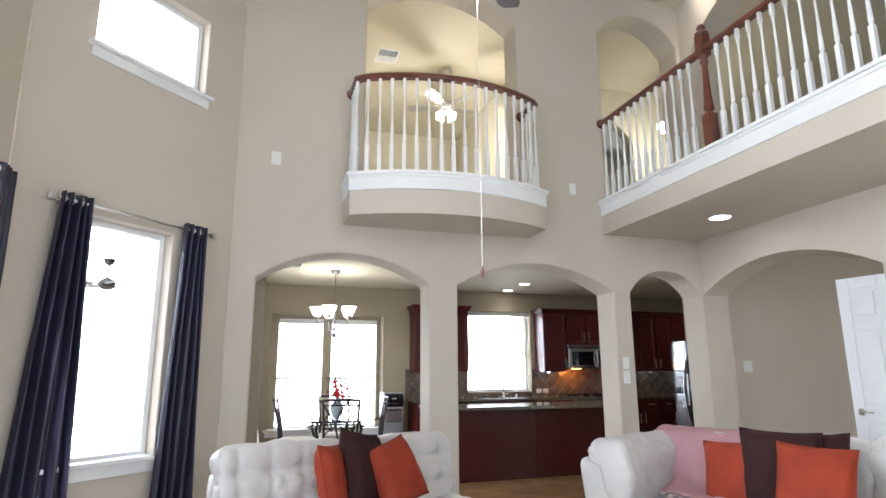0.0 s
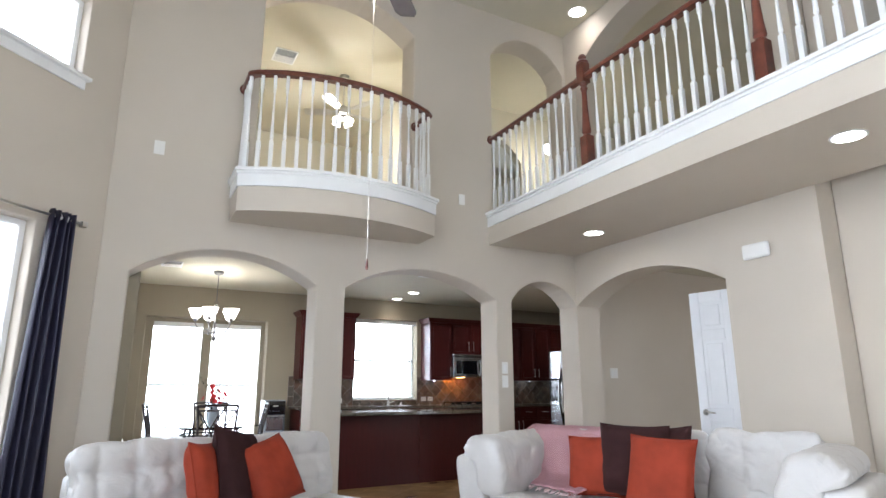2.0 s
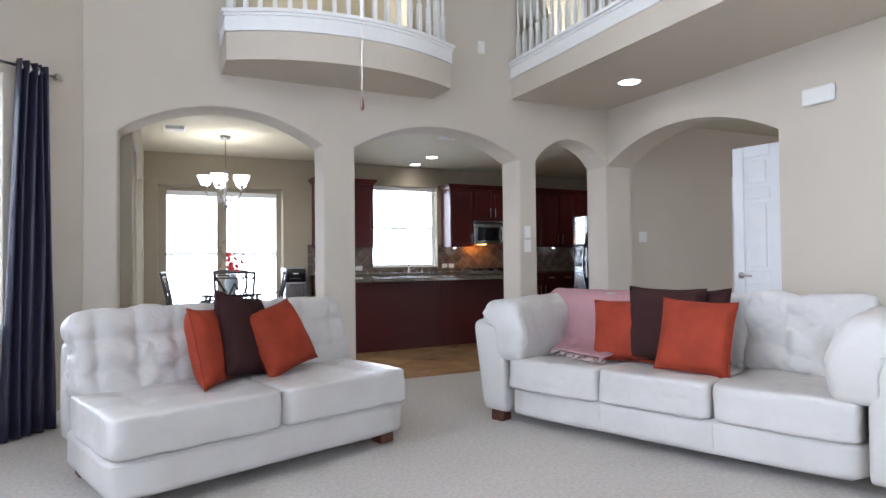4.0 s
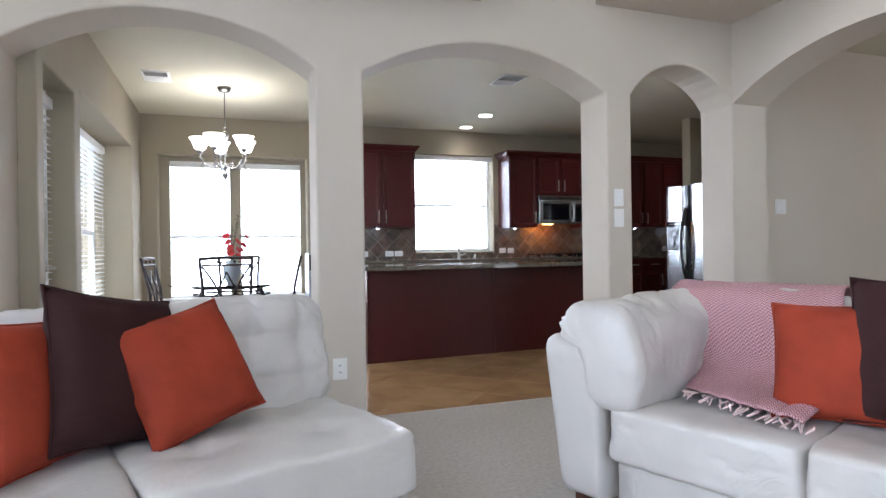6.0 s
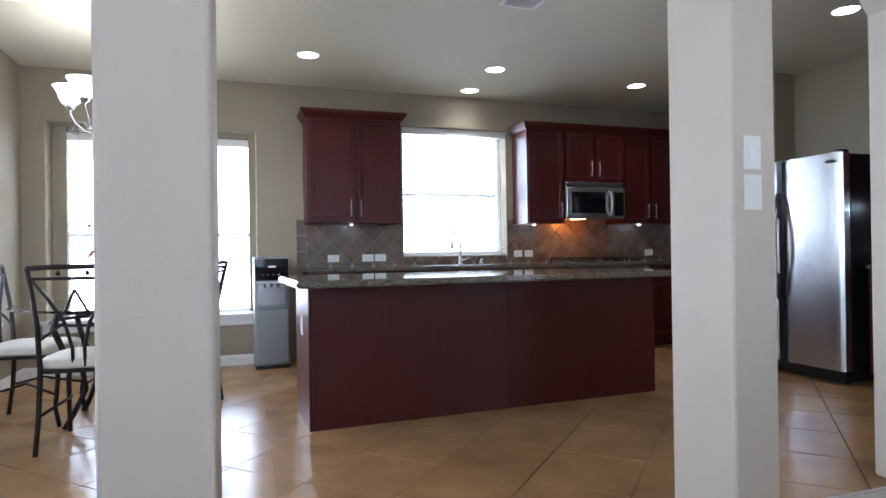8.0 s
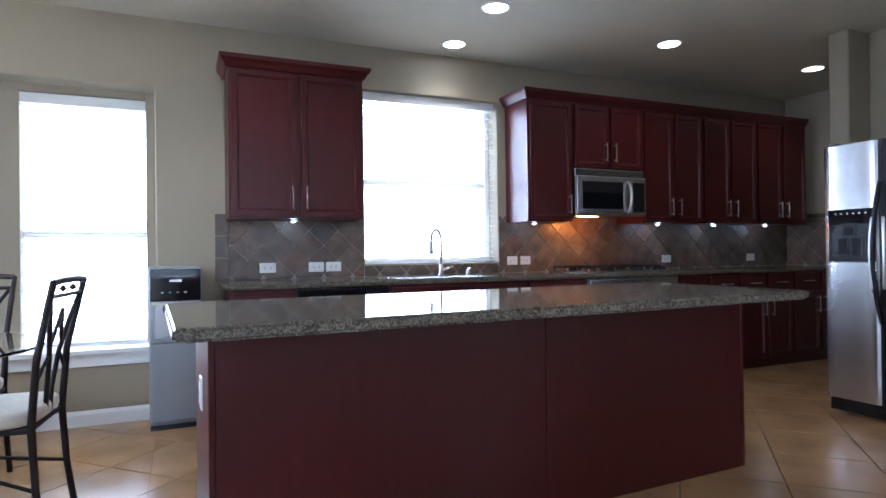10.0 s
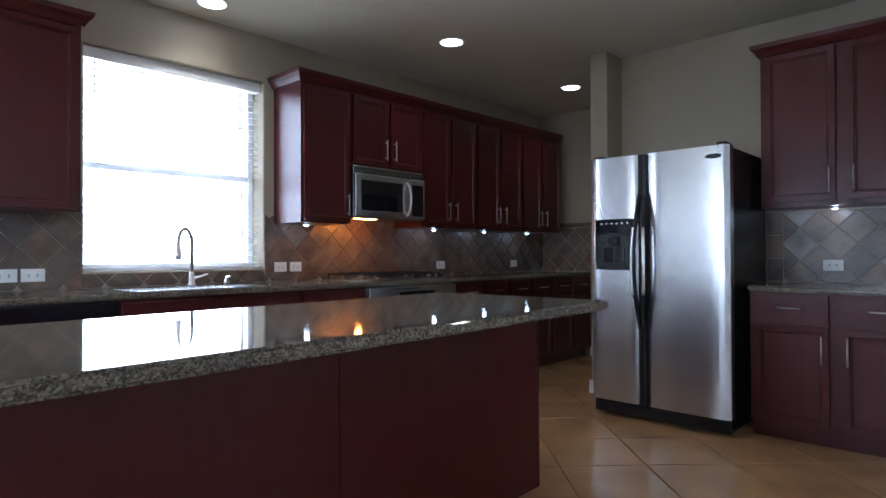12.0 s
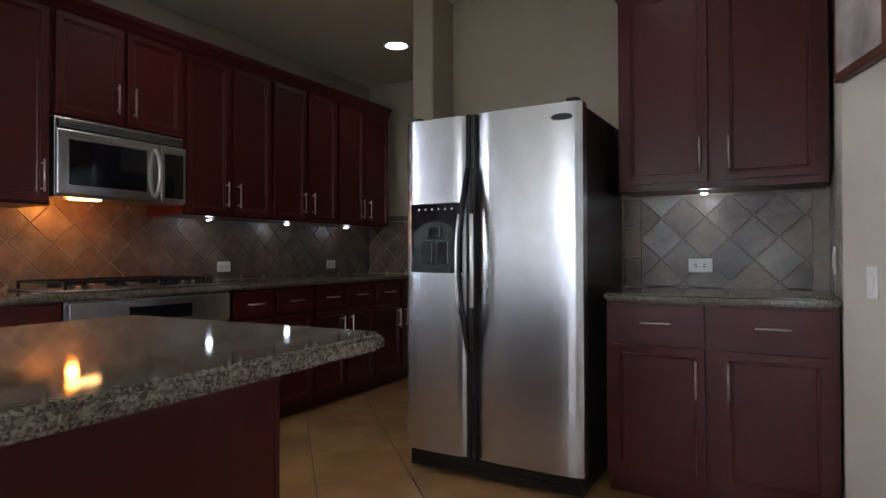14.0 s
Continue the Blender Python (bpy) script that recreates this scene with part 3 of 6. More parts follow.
def sofa():
    t = thing("sofa", *SOFA[:2], 0, SOFA[2], "long white leather sofa with padded arms on pale carpet", "sofa")
    L, D, A = 2.42, 0.98, 0.23
    S = L - 2 * A
    part("base", puff(S + 0.04, D - 0.04, 0.19, (L / 2, D / 2 - 0.02, 0.165), 8, 16, 0.004), LEATHER, t, smooth=True)
    for i in range(3):
        w = S / 3
        tf = [(dx, dy, 0.016, 0.09) for dx in (-0.16, 0.16) for dy in (-0.05,)]
        part("seat_cushion", puff(w + 0.004, 0.74, 0.21, (A + w / 2 + i * w, 0.335, 0.355), 30, 13, 0.014, 6, tf, 10 + i, seams=[(0, 0.0, 0.006, 0.02)]), LEATHER, t, smooth=True)
    for i in range(3):
        w = S / 3
        tf = [(dx, dy, 0.022, 0.06) for dx in (-0.11, 0.11) for dy in (-0.08, 0.08)]
        bm = puff(w + 0.02, 0.48, 0.24, (0, 0, 0), 46, 8, 0.028, 7, tf, 20 + i, seams=[(0, -0.11, 0.012, 0.02), (0, 0.11, 0.012, 0.02)])
        part("back_cushion", turned(bm, pose(A + w / 2 + i * w, 0.72, 0.655 - (0.045, 0.012, 0)[i], 76, 0, 0)), LEATHER, t, smooth=True)
    part("back_shell", puff(L - 0.06, 0.14, 0.66, (L / 2, D - 0.07, 0.46), 8, 9, 0.004), LEATHER, t, smooth=True)
    for side in (0, 1):
        bm = puff(A - 0.04, D - 0.01, 0.625, ((A - 0.04) / 2, D / 2 - 0.035, 0.3875), 14, 14, 0.003, 5, seed=40 + side)
        for v in bm.verts:
            h = (v.co.z - 0.075) / 0.615
            v.co.x -= 0.075 * h * (1 - v.co.x / 0.2) - 0.02
            v.co.y -= 0.02 * h
            v.co.z -= 0.02 * (v.co.y / D) ** 2
        if side:
            turned(bm, Matrix.Translation((L, 0, 0)) @ Matrix.Diagonal((-1, 1, 1, 1)))
        arm = part("arm", bm, LEATHER, t, smooth=True)
        part("arm_pad", arm_cushion(side, L), LEATHER, arm, smooth=True)
    for x in (A + S / 3, A + 2 * S / 3):
        part("seam", tube([(x, -0.0005, 0.09), (x, -0.002, 0.245)], 0.003), LEATHER, t)
    for x, y in ((0.09, 0.09), (L - 0.09, 0.09), (0.09, D - 0.12), (L - 0.09, D - 0.12)):
        block_foot(x, y, t)
    return t


def knit():
    m = material("pink_cable_knit", (0.56, 0.27, 0.29), 0.95, vary=0)
    n, l = m.node_tree.nodes, m.node_tree.links
    b = n["Principled BSDF"]
    tc = n.new("ShaderNodeTexCoord")
    sp = n.new("ShaderNodeSeparateXYZ")
    l.new(tc.outputs["UV"], sp.inputs[0])

    def mth(op, a, c):
        q = n.new("ShaderNodeMath")
        q.operation = op
        for i, v in enumerate((a, c)):
            if isinstance(v, (int, float)):
                q.inputs[i].default_value = v
            else:
                l.new(v, q.inputs[i])
        return q.outputs[0]
    cols = mth("PINGPONG", mth("MULTIPLY", sp.outputs[0], 84), 1)
    rows_ = mth("SINE", mth("MULTIPLY", mth("ADD", mth("MULTIPLY", sp.outputs[1], 74), mth("MULTIPLY", cols, 0.9)), 6.2832), 0)
    shape = mth("MULTIPLY", mth("ADD", mth("MULTIPLY", rows_, 0.5), 0.5), mth("SUBTRACT", 1.1, mth("MULTIPLY", cols, 0.35)))
    r = n.new("ShaderNodeValToRGB")
    r.color_ramp.elements[0].position, r.color_ramp.elements[0].color = 0.10, (0.30, 0.12, 0.15, 1)
    r.color_ramp.elements[1].position, r.color_ramp.elements[1].color = 0.60, (0.66, 0.41, 0.42, 1)
    l.new(shape, r.inputs[0])
    l.new(r.outputs[0], b.inputs["Base Color"])
    bp = n.new("ShaderNodeBump")
    bp.inputs["Strength"].default_value, bp.inputs["Distance"].default_value = 0.7, 0.006
    l.new(shape, bp.inputs["Height"])
    l.new(bp.outputs[0], b.inputs["Normal"])
    return m


KNIT = knit()
PINKF = material("pale_pink_yarn", (0.62, 0.46, 0.44), 0.9, vary=0.15, scale=40)


def throw_blanket(base):
    """Hangs over the sofa's back, down its front and onto the seat."""
    t = thing("throw_blanket", label="pale pink knitted throw draped over the white sofa back", category="blanket")
    t.matrix_basis = base
    prof = [(1.005, 0.50), (1.01, 0.70), (0.995, 0.79), (0.93, 0.85), (0.85, 0.872), (0.76, 0.872), (0.66, 0.85), (0.585, 0.79), (0.555, 0.71), (0.53, 0.61), (0.51, 0.55), (0.45, 0.512), (0.38, 0.500), (0.31, 0.492)]
    bm = bmesh.new()
    uv = bm.loops.layers.uv.new("UVMap")
    nu, fine = 40, []
    for a, b in zip(prof, prof[1:]):
        for k in range(4):
            fine.append((a[0] + (b[0] - a[0]) * k / 4, a[1] + (b[1] - a[1]) * k / 4))
    fine.append(prof[-1])
    g = []
    for i in range(nu + 1):
        r = []
        for j, (y, z) in enumerate(fine):
            f = j / (len(fine) - 1)
            u = i / nu
            x = -0.01 + 0.38 * f + (0.80 - 0.30 * f) * u + 0.02 * math.sin(9 * f + 2 * u)
            w = 0.012 * math.sin(u * 19 + 3 * f) * f + 0.01 * noise.noise(Vector((u * 5, f * 5, 0)))
            r.append(bm.verts.new((x, y - abs(w) - 0.20 * u * max(0, f - 0.8) / 0.2, z + abs(w) * 0.8)))
        g.append(r)
    for i in range(nu):
        for j in range(len(fine) - 1):
            f = bm.faces.new((g[i][j], g[i + 1][j], g[i + 1][j + 1], g[i][j + 1]))
            for lp, (a, c) in zip(f.loops, ((i, j), (i + 1, j), (i + 1, j + 1), (i, j + 1))):
                lp[uv].uv = (a / nu * 0.75, c / (len(fine) - 1) * 1.2)
    cloth = part("cloth", bm, KNIT, t, smooth=True)
    md = cloth.modifiers.new("solid", "SOLIDIFY")
    md.thickness, md.offset = 0.008, 1
    fr = bmesh.new()
    drop = 0.008
    rnd = random.Random(5)
    for k in range(34):
        u = k / 33
        x = 0.37 + 0.50 * u + rnd.uniform(-0.01, 0.01)
        q = 0.20 * u
        p = [(x, 0.315 - q, 0.490), (x + rnd.uniform(-0.02, 0.02), 0.295 - q, 0.480 + drop * rnd.random()), (x + rnd.uniform(-0.03, 0.03), 0.265 - q + rnd.uniform(-0.02, 0.02), 0.472)]
        tube(p, [0.005, 0.004, 0.003], 5, fr)
    part("fringe", fr, PINKF, t, "cream twisted fringe", smooth=True)


loveseat()
the_sofa = sofa()
SB = the_sofa.matrix_basis.copy()
throw_blanket(SB)


def on(base, x, y, z):
    return base @ Vector((x, y, z))


def cushions():
    lb = pose(*LOVESEAT[:2], 0, 0, 0, LOVESEAT[2])
    for name, x, y, z, rz, lean, roll, w, mat, label, seed in (
            ("cushion", 0.65, 0.44, 0.645, 46, -14, 4, 0.44, RUST, "rust orange square cushion with dark piping on the loveseat", 1),
            ("cushion", 0.86, 0.48, 0.685, 36, -16, 11, 0.49, BROWN, "dark brown square cushion between two rust ones", 2),
            ("cushion", 1.06, 0.44, 0.655, 14, -26, -12, 0.42, RUST, "rust orange cushion tipped on its corner on the loveseat", 3)):
        p = on(lb, x, y, z)
        scatter(name, p.x, p.y, p.z, LOVESEAT[2] + rz, lean, roll, w, mat, label, seed)
    for name, x, y, z, rz, lean, roll, w, mat, label, seed in (
            ("cushion", 0.88, 0.36, 0.650, 8, -14, -2, 0.40, RUST, "rust orange cushion half hidden on the long sofa", 4),
            ("cushion", 1.14, 0.37, 0.700, 4, -12, 1, 0.47, BROWN, "tall dark brown cushion on the long sofa", 5),
            ("cushion", 1.27, 0.49, 0.695, -3, -13, -3, 0.45, BROWN, "dark brown cushion behind a rust cushion", 6),
            ("cushion", 1.37, 0.24, 0.660, -2, -16, 2, 0.43, RUST, "rust orange velvet cushion at the front of the long sofa", 7)):
        p = on(SB, x, y, z)
        scatter(name, p.x, p.y, p.z, SOFA[2] + rz, lean, roll, w, mat, label, seed)


cushions()


# ---- balcony and gallery ----
def baluster_mesh(h):
    bm = boxes((-0.0165, 0.0165, -0.0165, 0.0165, 0, h * 0.30), (-0.013, 0.013, -0.013, 0.013, h * 0.86, h))
    lathe([(0.016, h * 0.30), (0.010, h * 0.315), (0.016, h * 0.33), (0.014, h * 0.42), (0.009, h * 0.62), (0.008, h * 0.80), (0.014, h * 0.83), (0.009, h * 0.845), (0.015, h * 0.862)], 10, bm)
    me = bpy.data.meshes.new("baluster")
    bmesh.ops.recalc_face_normals(bm, faces=bm.faces)
    bm.to_mesh(me)
    bm.free()
    me.materials.append(TRIM)
    return me


BAL = baluster_mesh(0.89)
RAILP = [(-0.032, 0), (-0.036, 0.022), (-0.026, 0.045), (-0.012, 0.055), (0.012, 0.055), (0.026, 0.045), (0.036, 0.022), (0.032, 0)]


def place_balusters(parent, spots, z):
    for x, y, a in spots:
        ob = new("baluster", BAL)
        ob.matrix_basis = pose(x, y, z, 0, 0, a)
        ob.parent = parent


def newel(x, y, z, parent):
    h = 1.12
    bm = boxes((-0.045, 0.045, -0.045, 0.045, 0, 0.30), (-0.045, 0.045, -0.045, 0.045, 0.82, 1.02), bevel=0.006)
    lathe([(0.043, 0.30), (0.028, 0.32), (0.043, 0.34), (0.042, 0.36), (0.034, 0.44), (0.026, 0.60), (0.024, 0.74), (0.036, 0.77), (0.026, 0.79), (0.042, 0.82)], 20, bm)
    lathe([(0.052, 1.02), (0.056, 1.035), (0.040, 1.05), (0.030, 1.065), (0.038, 1.085), (0.030, 1.105), (0.010, h)], 20, bm)
    ob = part("newel_post", bm, RAILWOOD, parent, "dark cherry turned newel post", smooth=False)
    ob.matrix_basis = pose(x, y, z)
    return ob


def balcony():
    x0, x1, ys, ym = 1.90, 3.76, 6.12, 5.86
    c = (x0 + x1) / 2
    half = (x1 - x0) / 2
    sag = ys - ym
    R = (half * half + sag * sag) / (2 * sag)
    a = math.asin(half / R)

    def outline(off):
        pts = [(x0 - off, YA, 0)]
        for i in range(25):
            t = -a + 2 * a * i / 24
            pts.append((c + (R + off) * math.sin(t), ym + R - (R + off) * math.cos(t), 0))
        pts.append((x1 + off, YA, 0))
        pts[1] = (x0 - off, pts[1][1], 0)
        pts[-2] = (x1 + off, pts[-2][1], 0)
        return pts

    def slab(off, z0, z1):
        bm = bmesh.new()
        o = outline(off)
        lo = [bm.verts.new((p[0], p[1], z0)) for p in o]
        hi = [bm.verts.new((p[0], p[1], z1)) for p in o]
        bm.faces.new(lo[::-1])
        bm.faces.new(hi)
        for i in range(len(o)):
            j = (i + 1) % len(o)
            bm.faces.new((lo[i], lo[j], hi[j], hi[i]))
        return bm
    t = thing("balcony", label="curved indoor balcony with a painted underside and white edge trim", category="balcony")
    part("slab", slab(0, 2.62, 2.833), WALL, t)
    part("fascia", slab(0.012, 2.835, 2.965), TRIM, t, "white curved fascia board")
    part("ledge", slab(0.035, 2.967, 2.995), TRIM, t, "white moulded ledge")
    part("bead", slab(0.022, 2.945, 2.966), TRIM, t, "thin white bead")
    r = thing("balcony_railing", label="curved balcony railing of white balusters under a cherry handrail", category="railing")
    o = [Vector(p) for p in outline(-0.05)]
    arcp = o[1:-1]
    ln = [0]
    for p, q in zip(arcp, arcp[1:]):
        ln.append(ln[-1] + (q - p).length)
    n = 17
    spots = []
    for k in range(n + 1):
        s = ln[-1] * k / n
        i = max(j for j in range(len(ln)) if ln[j] <= s + 1e-9)
        i = min(i, len(arcp) - 2)
        f = (s - ln[i]) / (ln[i + 1] - ln[i])
        p = arcp[i].lerp(arcp[i + 1], f)
        d = arcp[i + 1] - arcp[i]
        spots.append((p.x, p.y, math.degrees(math.atan2(d.y, d.x))))
    for xx in (x0 + 0.05, x1 - 0.05):
        for k in range(1, 4):
            spots.append((xx, arcp[0].y + (YA - arcp[0].y) * k / 3.6, 0))
    place_balusters(r, spots, 2.995)
    path = [(x0 + 0.05, YA, 3.885)] + [(p.x, p.y, 3.885) for p in arcp] + [(x1 - 0.05, YA, 3.885)]
    part("handrail", sweep(RAILP, path), RAILWOOD, r, "dark cherry curved handrail")
    for xx in (x0 + 0.05, x1 - 0.05):
        bm = lathe([(0.05, 0), (0.052, 0.012), (0.045, 0.02)], 20)
        part("wall_rosette", turned(bm, pose(xx, YA, 3.91, 90, 0, 0)), RAILWOOD, r)


balcony()


def gallery():
    t = thing("gallery_edge", label="white moulded edge board along the upstairs gallery", category="gallery")
    part("fascia", boxes((XG - 0.014, XG, YS + 0.02, YA, 2.91, 3.018)), TRIM, t)
    part("ledge", boxes((XG - 0.045, XG + 0.12, YS + 0.02, YA, 3.043, 3.073), bevel=0.006), TRIM, t)
    part("bead", boxes((XG - 0.03, XG, YS + 0.02, YA, 3.018, 3.043), bevel=0.006), TRIM, t)
    r = thing("gallery_railing", label="long railing of white balusters and cherry newel posts on the gallery", category="railing")
    x = XG + 0.05
    spots = []
    y = YA - 0.06
    while y > 1.2:
        if all(abs(y - q) > 0.085 for q in (4.90, 3.21, 1.5)):
            spots.append((x, y, 0))
        y -= 0.112
    place_balusters(r, spots, 3.073)
    for a, b in ((YA, 4.945), (4.855, 3.255), (3.165, 1.545), (1.455, YS + 0.02)):
        part("handrail", sweep(RAILP, [(x, a, 3.93), (x, b, 3.93)]), RAILWOOD, r, "dark cherry handrail")
    for q in (4.90, 3.21, 1.5):
        newel(x, q, 3.073, r)
    bm = lathe([(0.05, 0), (0.052, 0.012), (0.045, 0.02)], 20)
    part("wall_rosette", turned(bm, pose(x, YA, 3.955, 90, 0, 0)), RAILWOOD, r)
    s = thing("stair_railing", label="dark cherry stair handrail seen behind the gallery", category="railing")
    part("handrail", tube([(6.55, 4.1, 3.35), (6.55, 2.0, 3.62)], 0.035), RAILWOOD, s)
    for yy, zz in ((4.1, 3.06), (3.0, 3.06), (2.0, 3.06)):
        part("newel_post", boxes((6.51, 6.59, yy - 0.04, yy + 0.04, zz, zz + 0.62), bevel=0.006), RAILWOOD, s)


gallery()


# ---- kitchen ----
def panel_front(w, h, raised=True):
    """A framed cabinet front in the xz plane, front towards -y, corner at the origin, in one piece."""
    bm = bmesh.new()
    box(bm, 0, w, -0.020, 0, 0, h)
    bm.faces.ensure_lookup_table()
    face = min(bm.faces, key=lambda f: f.calc_center_median().y)
    bmesh.ops.inset_region(bm, faces=[face], thickness=0.004, depth=0.003)
    if raised:
        bmesh.ops.inset_region(bm, faces=[face], thickness=0.046 if h > 0.3 else 0.024, depth=0.0)
        bmesh.ops.inset_region(bm, faces=[face], thickness=0.004, depth=-0.007)
        bmesh.ops.inset_region(bm, faces=[face], thickness=0.010, depth=0.0)
        bmesh.ops.inset_region(bm, faces=[face], thickness=0.006, depth=-0.005)
    return bm


def bar_handle(length, parent, m):
    bm = tube([(0, -0.03, 0), (0, -0.03, length)], 0.005, 10)
    for z in (0.018, length - 0.018):
        tube([(0, 0, z), (0, -0.03, z)], 0.004, 8, bm)
    part("handle", turned(bm, m), NICKEL, parent, "satin nickel bar handle", smooth=True)


def front(name, parent, x, z, w, h, handle=None, raised=True):
    """handle: (side, where) with side l, r or c and where t, b."""
    ob = part(name, panel_front(w, h, raised), CHERRY, parent)
    ob.matrix_basis = pose(x, -0.001, z)
    if handle:
        s, where = handle
        if s == "c":
            bar_handle(0.13, ob, pose(w / 2 - 0.065, -0.020, h / 2) @ pose(0, 0, 0, 0, 90, 0))
        else:
            hx = 0.03 if s == "l" else w - 0.03
            hz = 0.045 if where == "b" else h - 0.045 - 0.16
            bar_handle(0.16, ob, pose(hx, -0.020, hz))


def cabinet(name, m, w, d, h, layout, toe=0.0, label="", group="", g=0.018):
    t = thing(name, label=label, category="cabinet", group=group)
    t.matrix_basis = m
    part("body", boxes((0.001, w - 0.001, 0, d, toe, h)), CHERRY, t)
    if toe:
        part("toe_kick", boxes((0.001, w - 0.001, 0.06, d, 0, toe)), CHERRY, t)
    for kind, x, z, ww, hh, hd in layout:
        front(kind, t, x + g, z + min(g, 0.014), ww - 2 * g, hh - 2 * min(g, 0.014), hd, kind == "door")
    return t


def doors(w, z, h, where, single=None):
    if single:
        return [("door", 0, z, w, h, (single, where))]
    return [("door", 0, z, w / 2, h, ("r", where)), ("door", w / 2, z, w / 2, h, ("l", where))]


def crown(name_m, w, d, h, parent):
    prof = [(0.0, 0.0), (0.012, 0.0), (0.030, 0.03), (0.048, 0.05), (0.055, 0.075), (0, 0.075)]
    pts = [(w, d, h), (w, 0, h), (0, 0, h), (0, d, h)]
    bm = sweep([(-o, u) for o, u in prof], pts)
    part("crown", bm, CHERRY, parent, "stepped cherry crown moulding")


UF = YK - 0.36
cab = cabinet("wall_cabinet", pose(3.635, UF, 1.34), 0.905, 0.355, 0.99, doors(0.905, 0, 0.99, "b"), label="cherry two-door wall cabinet with crown moulding beside the window", group="wall cabinets")
crown("crown", 0.905, 0.355, 0.99, cab)
for x0, x1, z0, single in ((5.90, 6.335, 1.34, "r"), (6.335, 7.08, 1.79, None), (7.08, 7.785, 1.34, None), (7.785, 8.49, 1.34, None), (8.49, 9.195, 1.34, None)):
    w = x1 - x0
    lab = {5.90: "cherry single-door wall cabinet beside the bright window", 6.335: "short cherry cabinet above the microwave"}.get(x0, "tall dark cherry two-door wall cabinet over the cooktop counter")
    c = cabinet("wall_cabinet", pose(x0, UF, z0), w, 0.355, 2.33 - z0, doors(w, 0, 2.33 - z0, "b", single), label=lab, group="wall cabinets")
    prof = [(0.0, 0.0), (0.012, 0.0), (0.030, 0.03), (0.048, 0.05), (0.055, 0.075), (0, 0.075)]
    top = 2.33 - z0
    pts = [(w, 0, top), (0, 0, top)] + ([(0, 0.355, top)] if x0 == 5.90 else [])
    part("crown", sweep([(-o, u) for o, u in prof], pts), CHERRY, c, "stepped cherry crown moulding")

BF = YK - 0.62
LB = "dark cherry base cabinet with drawer and doors under granite"
for x0, x1, kind in ((3.62, 4.02, "one"), (4.64, 5.72, "two"), (5.72, 6.26, "one"), (7.20, 7.92, "two"), (7.92, 8.62, "two"), (8.62, 9.38, "two")):
    w = x1 - x0
    if kind == "one":
        lay = [("drawer", 0, 0.70, w, 0.175, ("c", "t")), ("door", 0, 0.10, w, 0.60, ("r", "t"))]
    else:
        lay = [("drawer", 0, 0.70, w / 2, 0.175, ("c", "t")), ("drawer", w / 2, 0.70, w / 2, 0.175, ("c", "t")),
               ("door", 0, 0.10, w / 2, 0.60, ("r", "t")), ("door", w / 2, 0.10, w / 2, 0.60, ("l", "t"))]
    cabinet("base_cabinet", pose(x0, BF, 0), w, 0.615, 0.88, lay, 0.10, LB, "base cabinets")

dw = thing("dishwasher", 4.025, BF - 0.005, 0, 0, "black built-in dishwasher under the granite counter", "dishwasher")
part("body", boxes((0, 0.61, 0.0, 0.6, 0.10, 0.875)), BLACK, dw)
part("door", boxes((0.005, 0.605, -0.022, -0.001, 0.12, 0.74), bevel=0.004), BLACK, dw)
part("control_panel", boxes((0.005, 0.605, -0.022, -0.001, 0.745, 0.87), bevel=0.004), BLACKGLASS, dw)
part("handle", tube([(0.06, -0.05, 0.76), (0.55, -0.05, 0.76)], 0.009), BLACK, dw)
part("toe_kick", boxes((0, 0.61, 0.05, 0.6, 0, 0.10)), BLACK, dw)

ov = thing("oven", 6.265, BF - 0.005, 0, 0, "stainless steel built-in oven below the gas cooktop", "oven")
part("body", boxes((0, 0.93, 0.0, 0.6, 0.0, 0.875)), STEEL, ov)
part("door", boxes((0.01, 0.92, -0.03, -0.001, 0.12, 0.70), bevel=0.006), STEEL, ov)
part("window", boxes((0.16, 0.77, -0.033, -0.031, 0.28, 0.56)), BLACKGLASS, ov)
part("control_panel", boxes((0.01, 0.92, -0.03, -0.001, 0.715, 0.87), bevel=0.006), STEEL, ov)
part("display", boxes((0.30, 0.66, -0.033, -0.031, 0.76, 0.83)), BLACKGLASS, ov)
part("handle", tube([(0.06, -0.06, 0.665), (0.87, -0.06, 0.665)], 0.011), NICKEL, ov)


def slab(name, x0, x1, y0, y1, z0, z1, label, turn=0):
    t = thing(name, (x0 + x1) / 2, (y0 + y1) / 2, z0, turn, label, "countertop")
    w, d, h = x1 - x0, y1 - y0, z1 - z0
    bm = bmesh.new()
    box(bm, -w / 2, w / 2, -d / 2, d / 2, 0, h)
    bmesh.ops.bevel(bm, geom=[e for e in bm.edges if abs(e.verts[0].co.z - e.verts[1].co.z) > 0.01], offset=0.025, segments=4, affect="EDGES")
    bmesh.ops.bevel(bm, geom=[e for e in bm.edges if abs(e.verts[0].co.z - e.verts[1].co.z) < 0.001 and len(e.link_faces) == 2 and e.calc_face_angle(0) > 1], offset=0.009, segments=3, affect="EDGES")
    part("slab", bm, GRANITE, t, smooth=False)
    return t


slab("kitchen_countertop", 3.58, XE - 0.003, 10.205, YK - 0.001, 0.88, 0.915, "long speckled granite countertop along the tiled kitchen wall")
slab("island_countertop", 3.31, 5.90, 8.093, 9.04, 0.868, 0.908, "polished speckled granite island top with rounded corners", 2.6)


